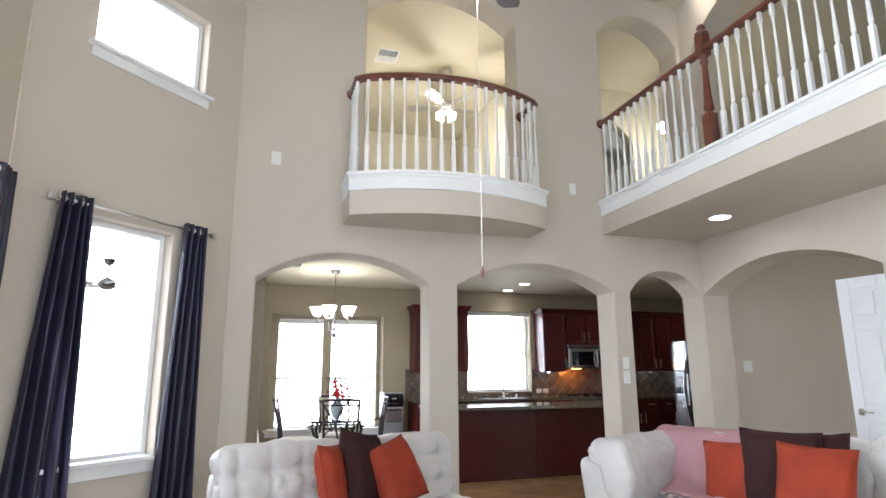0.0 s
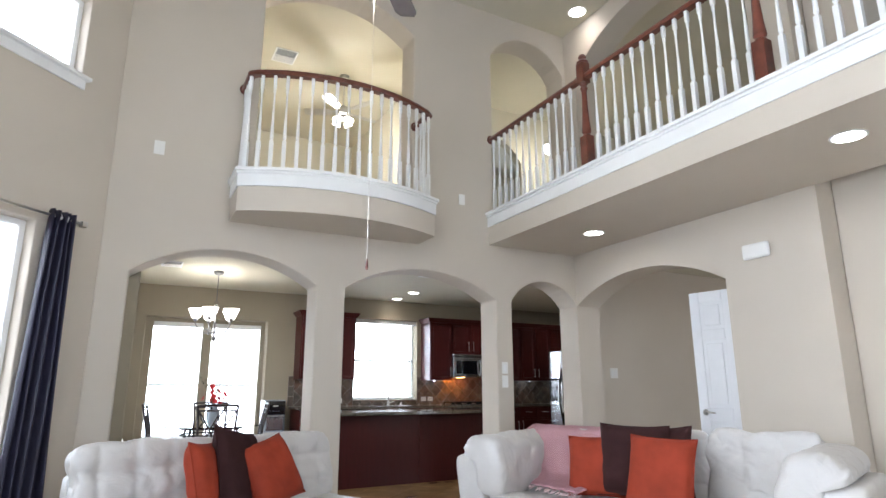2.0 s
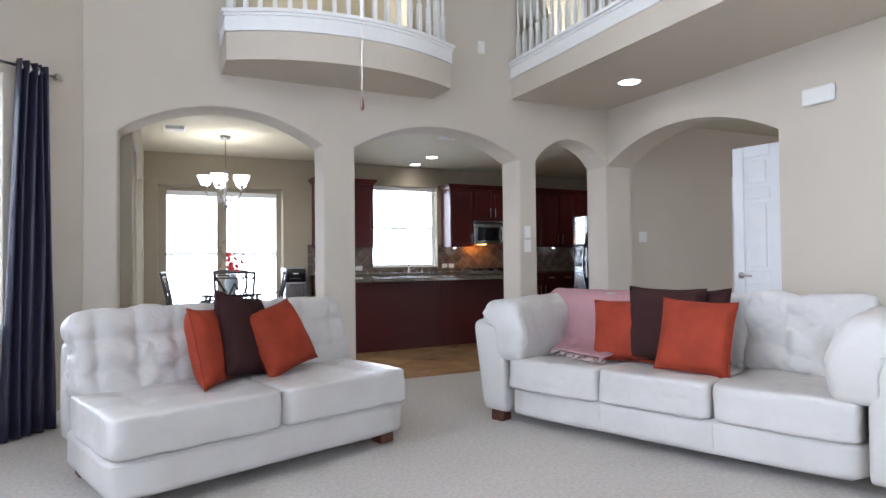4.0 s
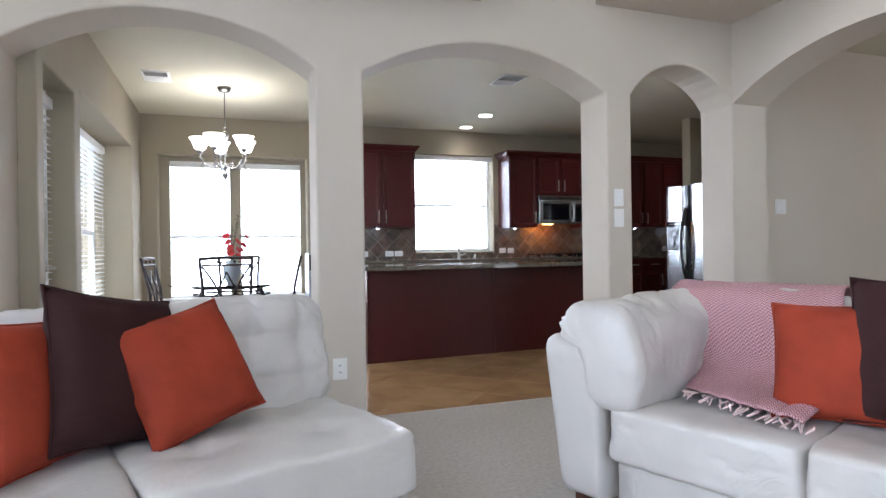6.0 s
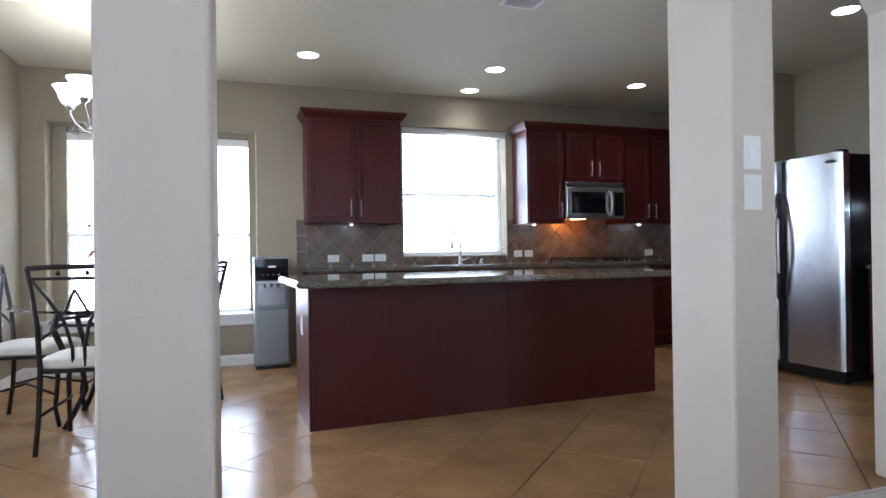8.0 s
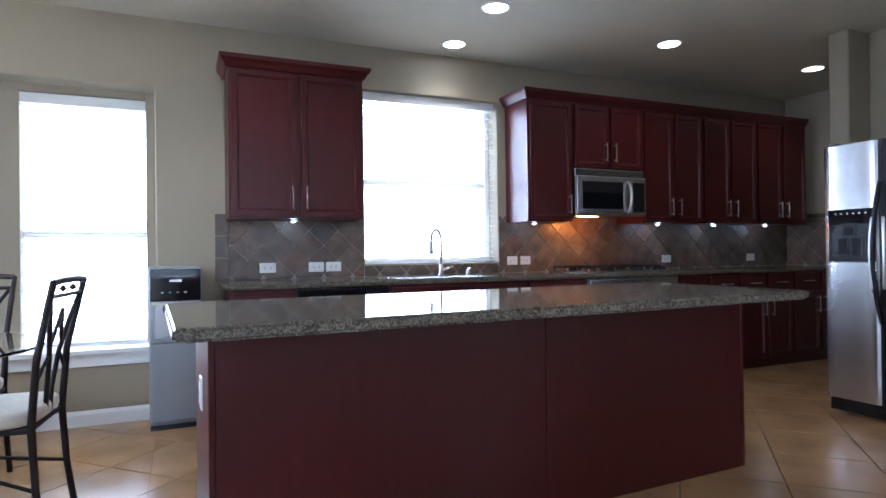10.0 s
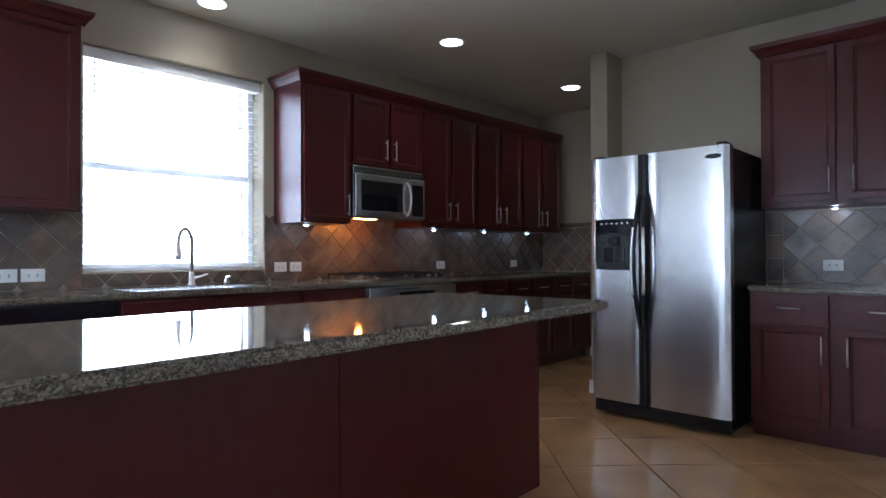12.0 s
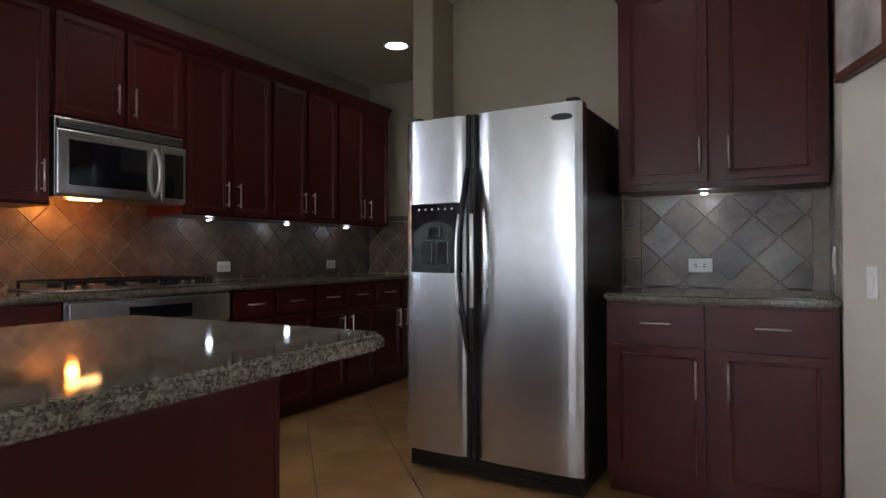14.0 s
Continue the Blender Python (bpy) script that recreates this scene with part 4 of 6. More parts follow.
def island():
    t = thing("kitchen_island", 3.43, 8.435, 0, 2.6, "dark cherry panelled kitchen island under polished granite", "kitchen island")
    w, d, h = 2.53, 0.58, 0.868
    part("body", boxes((0.02, w - 0.02, 0.012, d - 0.02, 0.0, h)), CHERRY, t)
    for x0, x1 in ((0.022, w * 0.52 - 0.002), (w * 0.52 + 0.002, w - 0.022)):
        part("panel", boxes((x0, x1, 0.0, 0.011, 0.0, h)), CHERRY, t)
    for x in (0.0, w - 0.02):
        part("corner_post", boxes((x, x + 0.02, -0.003, 0.03, 0.0, h), bevel=0.003), CHERRY, t)
    for x in (0.0, w - 0.018):
        part("end_panel", boxes((x, x + 0.018, 0.031, d - 0.02, 0.0, h)), CHERRY, t)
    for k in range(4):
        ww = (w - 0.04) / 4
        ob = part("door", panel_front(ww - 0.02, 0.56), CHERRY, t)
        ob.matrix_basis = pose(w - 0.03 - k * ww, d - 0.019, 0.11, 0, 0, 180)
    o = thing("island_outlet", 3.43 - 0.0125, 8.435 + 0.27, 0.60, 2.6, "white electrical outlet on the island's end panel", "outlet")
    part("plate", boxes((-0.006, 0.002, -0.036, 0.036, -0.058, 0.058), bevel=0.002), PLASTIC, o)
    for z in (0.022, -0.022):
        part("socket", boxes((-0.009, -0.0062, -0.016, 0.016, z - 0.014, z + 0.014)), TRIM, o)


island()


def hutch():
    lay = [("drawer", 0, 0.70, 0.445, 0.18, ("c", "t")), ("drawer", 0.445, 0.70, 0.445, 0.18, ("c", "t")),
           ("door", 0, 0.10, 0.445, 0.60, ("r", "t")), ("door", 0.445, 0.10, 0.445, 0.60, ("l", "t"))]
    cabinet("base_cabinet", pose(7.50, 8.065, 0, 0, 0, -90), 0.89, 0.615, 0.88, lay, 0.10, "cherry base cabinet beside the steel refrigerator", "base cabinets", g=0.032)
    t = cabinet("wall_cabinet", pose(7.84, 8.09, 1.40, 0, 0, -90), 0.90, 0.275, 0.99, doors(0.90, 0.02, 0.97, "b"), label="cherry two-door wall cabinet over the small granite counter", group="wall cabinets", g=0.032)
    crown("crown", 0.90, 0.275, 0.99, t)
    slab("small_countertop", 7.46, XC - 0.001, YH + 0.001, 8.075, 0.88, 0.915, "short speckled granite countertop beside the refrigerator")


hutch()


def refrigerator():
    t = thing("refrigerator", 7.315, 9.04, 0, -90, "stainless steel side-by-side refrigerator with black handles and dark sides", "refrigerator")
    W, H = 0.92, 1.765
    part("body", boxes((0.005, W - 0.005, 0.085, 0.74, 0.03, H - 0.01), bevel=0.006), BLACK, t, "black cabinet sides")
    part("base_grille", boxes((0.01, W - 0.01, 0.03, 0.10, 0.02, 0.10), bevel=0.004), BLACK, t)
    for i in range(9):
        part("grille_slot", boxes((0.06 + i * 0.09, 0.12 + i * 0.09, 0.026, 0.0295, 0.05, 0.062)), BLACKGLASS, t)

    def door(x0, x1, name):
        bm = bmesh.new()
        n = 16
        ring = []
        for i in range(n + 1):
            u = i / n
            e = 0.018 * (abs(2 * u - 1) ** 6)
            ring.append((x0 + (x1 - x0) * u, e))
        lo = [bm.verts.new((x, y, 0.11)) for x, y in ring] + [bm.verts.new((x1, 0.08, 0.11)), bm.verts.new((x0, 0.08, 0.11))]
        hi = [bm.verts.new((v.co.x, v.co.y, H)) for v in lo]
        k = len(lo)
        bm.faces.new(lo[::-1])
        bm.faces.new(hi)
        for i in range(k):
            bm.faces.new((lo[i], lo[(i + 1) % k], hi[(i + 1) % k], hi[i]))
        return part(name, bm, STEEL, t, smooth=False)
    fz = door(0.0, 0.345, "freezer_door")
    rd = door(0.405, W, "fridge_door")
    for x, d in ((0.362, fz), (0.388, rd)):
        s = -1 if d is fz else 1
        bm = boxes((x - 0.0115, x + 0.0115, -0.004, 0.08, 0.11, H), bevel=0.003)
        part("edge_trim", bm, BLACK, d, "black full-height edge strip")
        pts, rs = [], []
        for i in range(25):
            u = i / 24
            z = 0.62 + 0.88 * u
            bow = math.sin(math.pi * u)
            pts.append((x + s * 0.022 * bow ** 1.5, -0.008 - 0.055 * bow ** 0.8, z))
            rs.append(0.012 + 0.004 * bow)
        part("handle", tube(pts, rs, 12), BLACK, d, "black bowed handle", smooth=True)
        pts2 = [(p[0] + s * 0.006, p[1] - 0.008, p[2]) for p in pts[6:19]]
        part("grip", tube(pts2, 0.009, 10), NICKEL, d, "silver grip insert", smooth=True)
    dp = part("dispenser", boxes((0.035, 0.325, -0.006, 0.05, 1.00, 1.345), bevel=0.006), BLACKGLASS, fz, "black water and ice dispenser")
    bm = bmesh.new()
    pts = [(0.055, 1.02), (0.305, 1.02), (0.305, 1.17)] + [(0.18 + 0.125 * math.cos(a), 1.17 + 0.085 * math.sin(a)) for a in [math.pi * i / 12 for i in range(13)]]
    f = [bm.verts.new((x, -0.0065, z)) for x, z in pts]
    bm.faces.new(f)
    part("recess", bm, BLACK, fz)
    part("spout", boxes((0.145, 0.215, -0.020, -0.007, 1.17, 1.225), bevel=0.004), BLACKGLASS, fz)
    for x in (0.105, 0.195):
        part("paddle", boxes((x, x + 0.060, -0.014, -0.0072, 1.045, 1.155), bevel=0.004), BLACKGLASS, fz, "glossy dark dispenser paddle")
    part("drip_tray", boxes((0.060, 0.300, -0.024, -0.0072, 1.004, 1.018), bevel=0.003), BLACK, fz)
    for i in range(6):
        part("button", lathe([(0.0045, 0), (0.0045, 0.002)], 10, centre=(0, 0, 0)), NICKEL, fz).matrix_basis = pose(0.085 + i * 0.038, -0.006, 1.315, 90, 0, 0)
    part("badge", turned(lathe([(0.033, 0), (0.033, 0.004)], 24), pose(0.83, 0.001, 1.70, 90, 0, 0) @ Matrix.Diagonal((1.5, 0.45, 1, 1))), BLACK, rd, "small dark oval badge")
    for x in (0.05, W - 0.05):
        part("hinge_cap", boxes((x - 0.03, x + 0.03, 0.02, 0.11, H - 0.008, H + 0.022), bevel=0.008), BLACK, t)
    for x in (0.08, W - 0.08):
        part("roller", turned(lathe([(0.018, -0.02), (0.018, 0.02)], 12), pose(x, 0.12, 0.018, 0, 90, 0)), BLACK, t)


refrigerator()


def microwave():
    t = thing("microwave", 6.345, YK - 0.40, 1.387, 0, "stainless over-range microwave with black glass door, light on below", "microwave")
    w, h = 0.725, 0.40
    part("body", boxes((0, w, 0.02, 0.395, 0, h), bevel=0.004), STEEL, t)
    part("vent", boxes((0.01, w - 0.01, 0.008, 0.019, h - 0.055, h - 0.012), bevel=0.002), BLACK, t)
    for i in range(4):
        part("vent_slat", boxes((0.015, w - 0.015, 0.004, 0.0075, h - 0.051 + i * 0.010, h - 0.047 + i * 0.010)), STEEL, t)
    d = part("door", boxes((0.0, 0.555, -0.008, 0.019, 0.01, h - 0.065), bevel=0.006), STEEL, t)
    part("window", boxes((0.055, 0.475, -0.0105, -0.0085, 0.06, h - 0.11), bevel=0.001), BLACKGLASS, d)
    part("handle", tube([(0.525, -0.01 - 0.045 * math.sin(math.pi * i / 12) ** 0.6, 0.035 + 0.265 * i / 12) for i in range(13)], 0.010, 10), NICKEL, d, "curved steel handle", smooth=True)
    part("control_panel", boxes((0.56, w, -0.008, 0.019, 0.01, h - 0.065), bevel=0.006), STEEL, t)
    part("keypad", boxes((0.585, w - 0.02, -0.0105, -0.0085, 0.035, h - 0.11), bevel=0.001), BLACKGLASS, t)
    part("lamp_lens", boxes((0.12, 0.26, 0.06, 0.12, -0.004, -0.0005)), HOOD, t, "glowing orange cooktop lamp")


microwave()
point_light("hood_lamp", (6.53, YK - 0.20, 1.345), 2.0, (1, 0.28, 0.03), 0.03)


def cooktop():
    t = thing("cooktop", 6.27, 10.26, 0.915, 0, "five-burner gas cooktop with black grates on steel", "cooktop")
    part("plate", boxes((0, 0.91, 0, 0.51, 0, 0.012), bevel=0.004), STEEL, t)
    for cx, cy, r in ((0.16, 0.14, 0.045), (0.16, 0.38, 0.035), (0.42, 0.26, 0.055), (0.68, 0.14, 0.035), (0.68, 0.38, 0.045)):
        part("burner", lathe([(r, 0.012), (r, 0.024), (r * 0.7, 0.030), (r * 0.7, 0.036)], 20, centre=(cx, cy, 0)), BLACK, t)
    for x0, x1 in ((0.03, 0.29), (0.30, 0.54), (0.55, 0.81)):
        bm = bmesh.new()
        for s in ((x0, x1, 0.03, 0.042, 0.040, 0.052), (x0, x1, 0.468, 0.48, 0.040, 0.052), (x0, x0 + 0.012, 0.042, 0.468, 0.040, 0.052), (x1 - 0.012, x1, 0.042, 0.468, 0.040, 0.052), ((x0 + x1) / 2 - 0.006, (x0 + x1) / 2 + 0.006, 0.042, 0.468, 0.040, 0.052), (x0 + 0.012, x1 - 0.012, 0.25, 0.262, 0.041, 0.053)):
            box(bm, *s)
        for x in (x0 + 0.006, x1 - 0.006):
            for y in (0.036, 0.474):
                box(bm, x - 0.006, x + 0.006, y - 0.006, y + 0.006, 0.012, 0.04)
        part("grate", bm, BLACK, t)
    for i in range(5):
        part("knob", lathe([(0.019, 0.012), (0.019, 0.026), (0.014, 0.036), (0.013, 0.042)], 18, centre=(0.86, 0.06 + i * 0.095, 0)), BLACK, t)


cooktop()


def faucet():
    t = thing("kitchen_faucet", 5.19, 10.62, 0.915, 0, "brushed nickel gooseneck faucet with pull-down spray", "faucet")
    part("base", lathe([(0.028, 0), (0.027, 0.012), (0.018, 0.02), (0.017, 0.07), (0.013, 0.09)], 20), NICKEL, t, smooth=True)
    pts = [(0, 0, 0.06), (0, 0, 0.27)] + [(0, -0.085 + 0.085 * math.cos(a), 0.27 + 0.085 * math.sin(a)) for a in [math.pi * i / 14 for i in range(1, 14)]]
    pts = [(p[1] * 0.76, p[1] * 0.65, p[2]) for p in pts]
    part("neck", tube(pts + [(pts[-1][0] - 0.004, pts[-1][1] - 0.004, 0.25)], 0.011, 12), NICKEL, t, smooth=True)
    e = pts[-1]
    part("spray_head", tube([(e[0] - 0.002, e[1] - 0.006, 0.26), (e[0] - 0.006, e[1] - 0.014, 0.20), (e[0] - 0.008, e[1] - 0.018, 0.17)], [0.013, 0.018, 0.016], 14), NICKEL, t, smooth=True)
    part("lever", tube([(0.015, 0, 0.05), (0.055, 0, 0.058), (0.10, -0.01, 0.075)], [0.012, 0.008, 0.005], 10), NICKEL, t, smooth=True)
    s = thing("soap_dispenser", 5.42, 10.62, 0.915, 0, "small brushed nickel soap pump on granite", "soap dispenser")
    part("body", lathe([(0.018, 0), (0.017, 0.03), (0.010, 0.035), (0.009, 0.055)], 16), NICKEL, s, smooth=True)
    part("spout", tube([(0, 0, 0.052), (0, -0.045, 0.056)], 0.007, 8), NICKEL, s)
    k = thing("kitchen_sink", 5.10, 10.42, 0.905, 0, "dark undermount sink set in granite below the window", "sink")
    part("rim", boxes((-0.38, 0.38, -0.17, -0.162, 0.0, 0.0135), (-0.38, 0.38, 0.125, 0.133, 0.0, 0.0135), (-0.38, -0.372, -0.162, 0.125, 0.0, 0.0135), (0.372, 0.38, -0.162, 0.125, 0.0, 0.0135)), STEEL, k)
    # No hollow is modelled; black colour paints the bowl's inner shadow.
    part("bowl", boxes((-0.371, 0.371, -0.161, 0.124, 0.005, 0.0115)), BLACK, k, "flat black plate with the bowl's shadow in its colour")


faucet()


def cooler():
    t = thing("water_cooler", 3.16, 10.51, 0, 2, "grey floor-standing water cooler with a dark control panel", "water cooler")
    part("body", boxes((0, 0.31, 0.02, 0.33, 0.025, 1.025), bevel=0.012), GREYPL, t)
    part("base", boxes((0.005, 0.305, 0.015, 0.32, 0.0, 0.03)), BLACK, t)
    part("door", boxes((0.008, 0.302, -0.004, 0.019, 0.05, 0.55), bevel=0.012), GREYPL, t)
    part("alcove", boxes((0.03, 0.28, 0.012, 0.019, 0.58, 0.80), bevel=0.003), STEEL, t, "pale dispensing alcove")
    part("drip_tray", boxes((0.02, 0.29, -0.012, 0.02, 0.555, 0.575), bevel=0.004), GREYPL, t)
    part("control_panel", boxes((0.008, 0.302, 0.008, 0.019, 0.81, 1.01), bevel=0.006), BLACKGLASS, t)
    part("lip", boxes((0.02, 0.29, -0.01, 0.019, 0.785, 0.805), bevel=0.003), NICKEL, t)
    for i in range(3):
        part("spigot", boxes((0.08 + i * 0.06, 0.10 + i * 0.06, -0.004, 0.012, 0.745, 0.785), bevel=0.003), BLACK, t)
    for i in range(4):
        part("button", boxes((0.07 + i * 0.045, 0.085 + i * 0.045, 0.0055, 0.0078, 0.86, 0.868)), GREYPL, t)
    part("label_bar", boxes((0.12, 0.19, 0.0055, 0.0078, 0.93, 0.945)), PLASTIC, t)


cooler()


def plate(name, m, w, h, kind, label, cat):
    t = thing(name, label=label, category=cat)
    t.matrix_basis = m
    part("plate", boxes((-w / 2, w / 2, -0.006, 0, -h / 2, h / 2), bevel=0.002), PLASTIC, t)
    n = max(1, round(w / 0.075)) if h > 0.09 else 1
    if kind == "outlet":
        if w > h:
            for x in (-0.02, 0.02):
                part("socket", boxes((x - 0.014, x + 0.014, -0.0085, -0.0062, -0.016, 0.016), bevel=0.001), TRIM, t)
                part("slot", boxes((x - 0.006, x + 0.006, -0.0095, -0.0087, -0.007, -0.004), (x - 0.006, x + 0.006, -0.0095, -0.0087, 0.004, 0.007)), BLACK, t)
        else:
            for z in (-0.02, 0.02):
                part("socket", boxes((-0.016, 0.016, -0.0085, -0.0062, z - 0.014, z + 0.014), bevel=0.001), TRIM, t)
                part("slot", boxes((-0.007, -0.004, -0.0095, -0.0087, z - 0.006, z + 0.006), (0.004, 0.007, -0.0095, -0.0087, z - 0.006, z + 0.006)), BLACK, t)
    elif kind == "switch":
        for i in range(n):
            x = (i - (n - 1) / 2) * 0.045
            part("rocker", boxes((x - 0.016, x + 0.016, -0.010, -0.0062, -0.033, 0.033), bevel=0.002), TRIM, t)


TY = YK - 0.011
for x in (3.92, 4.27, 4.40):
    plate("wall_outlet", pose(x, TY, 1.0), 0.115, 0.072, "outlet", "white horizontal outlet plate on slate backsplash", "outlet")
for x in (5.95, 6.08):
    plate("wall_outlet", pose(x, TY, 1.02), 0.10, 0.072, "outlet", "white outlet plate on slate tile beside the window", "outlet")
for x in (7.67, 8.82):
    plate("wall_outlet", pose(x, TY, 1.01), 0.115, 0.072, "outlet", "small white outlet plate below the tall cabinets", "outlet")
plate("wall_outlet", pose(XC - 0.011, 7.74, 1.03, 0, 0, -90), 0.115, 0.072, "outlet", "white outlet plate on mottled slate by the refrigerator", "outlet")
plate("wall_switch", pose(7.75, YH + 0.011, 1.06, 0, 0, 180), 0.072, 0.115, "switch", "white rocker switch on the tiled side wall", "switch")
plate("wall_switch", pose(4.785, YA - 0.001, 1.39), 0.075, 0.12, "switch", "white rocker switch on the pillar", "switch")
for x in (7.239, 7.106):
    plate("wall_switch", pose(x, SLANT(x) + 0.001, 0.99, 0, 0, 198.5), 0.072, 0.112, "switch", "white rocker switch low on the angled kitchen wall", "switch")
wk = thing("wall_hook", 6.93, SLANT(6.93) + 0.001, 1.86, 198.5, "dark iron scrolled hook on the angled kitchen wall", "wall hook")
part("bar", boxes((-0.07, 0.07, -0.012, -0.001, -0.02, 0.02), bevel=0.003), IRON, wk)
for hx in (-0.05, 0.05):
    part("hook", tube([(hx, -0.012, 0.0), (hx, -0.05, -0.01), (hx, -0.075, -0.04), (hx, -0.065, -0.07), (hx, -0.035, -0.075), (hx, -0.025, -0.055)], 0.006, 8), IRON, wk, smooth=True)
plate("thermostat", pose(4.785, YA - 0.001, 1.25), 0.078, 0.125, "none", "white thermostat below the pillar switch", "thermostat")
plate("wall_outlet", pose(2.84, YA - 0.001, 0.36), 0.085, 0.125, "outlet", "white duplex outlet low on the pillar", "outlet")
plate("wall_outlet", pose(1.285, YA - 0.001, 3.2), 0.085, 0.125, "none", "blank white wall plate high on the beige wall", "wall plate")
plate("wall_outlet", pose(4.28, YA - 0.001, 3.18), 0.075, 0.12, "none", "blank white wall plate beside the gallery", "wall plate")
plate("wall_switch", pose(6.50, 6.689, 1.36), 0.12, 0.12, "switch", "white double rocker switch in the hall", "switch")
plate("wall_outlet", pose(XD + 0.001, 8.6, 0.33, 0, 0, 90), 0.075, 0.12, "outlet", "white outlet under the window seat", "outlet")


# ---- ceiling fittings ----
def can(x, y, z, watts=5.0, r=0.085):
    t = thing("recessed_light", x, y, z, 0, "lit recessed ceiling light with a white trim ring", "ceiling light", "recessed lights")
    bm = lathe([(r, -0.006), (r + 0.012, -0.003), (r + 0.014, 0.0), (r - 0.006, 0.0)], 28, cap=False)
    part("trim_ring", bm, TRIM, t, smooth=True)
    part("lens", lathe([(r - 0.004, -0.003), (r - 0.004, -0.001)], 28), CANBULB, t, "glowing lens")
    can_light(x, y, z, watts)


for x, y, watts in ((5.27, 9.84, 5.5), (5.30, 10.57, 5.5), (6.87, 9.95, 3.0), (8.57, 9.96, 2.4), (3.60, 9.90, 4.5), (7.1, 7.9, 2.2)):
    can(x, y, ZC, watts)
for x, y in ((5.29, 5.57), (5.10, 3.0)):
    can(x, y, ZG, 3.0, 0.095)
can(5.62, 5.98, ZT, 4.0, 0.10)


def puck(x, y, z, m=0.5):
    t = thing("puck_light", x, y, z, 0, "small lit puck light under the wall cabinet", "cabinet light", "puck lights")
    part("ring", lathe([(0.030, -0.010), (0.032, -0.002), (0.032, 0)], 20), NICKEL, t)
    part("lens", lathe([(0.014, -0.013), (0.014, -0.0105)], 20), PUCK, t, "glowing white lens")
    point_light("puck_lamp", (x, y, z - 0.03), m, (0.85, 0.95, 1.0), 0.02)


for x in (4.08, 6.08, 7.43, 8.14, 8.86):
    puck(x, YK - 0.16, 1.338, 0.10)
puck(7.98, 7.705, 1.398, 0.25)


def vent(x, y, z, w, d, rz=0):
    t = thing("ceiling_vent", x, y, z, rz, "white slatted ceiling air vent", "air vent", "ceiling vents")
    part("frame", boxes((-w / 2, w / 2, -d / 2, -d / 2 + 0.02, -0.008, 0), (-w / 2, w / 2, d / 2 - 0.02, d / 2, -0.008, 0), (-w / 2, -w / 2 + 0.02, -d / 2 + 0.02, d / 2 - 0.02, -0.008, 0), (w / 2 - 0.02, w / 2, -d / 2 + 0.02, d / 2 - 0.02, -0.008, 0)), TRIM, t)
    part("backing", boxes((-w / 2 + 0.02, w / 2 - 0.02, -d / 2 + 0.02, d / 2 - 0.02, -0.002, 0)), GREYPL, t)
    n = 12
    for i in range(n):
        yy = -d / 2 + 0.03 + (d - 0.06) * i / (n - 1)
        bm = boxes((-w / 2 + 0.02, w / 2 - 0.02, -0.006, 0.006, -0.001, 0.001))
        part("slat", bm, TRIM, t).matrix_basis = pose(0, yy, -0.006, 35 if i < n / 2 else -35, 0, 0)


vent(1.62, 9.16, ZC, 0.24, 0.36)
vent(4.85, 8.33, ZC, 0.26, 0.36)


PEWTER = material("pewter", (0.22, 0.215, 0.21), 0.35, metal=0.9, vary=0.1, scale=20)


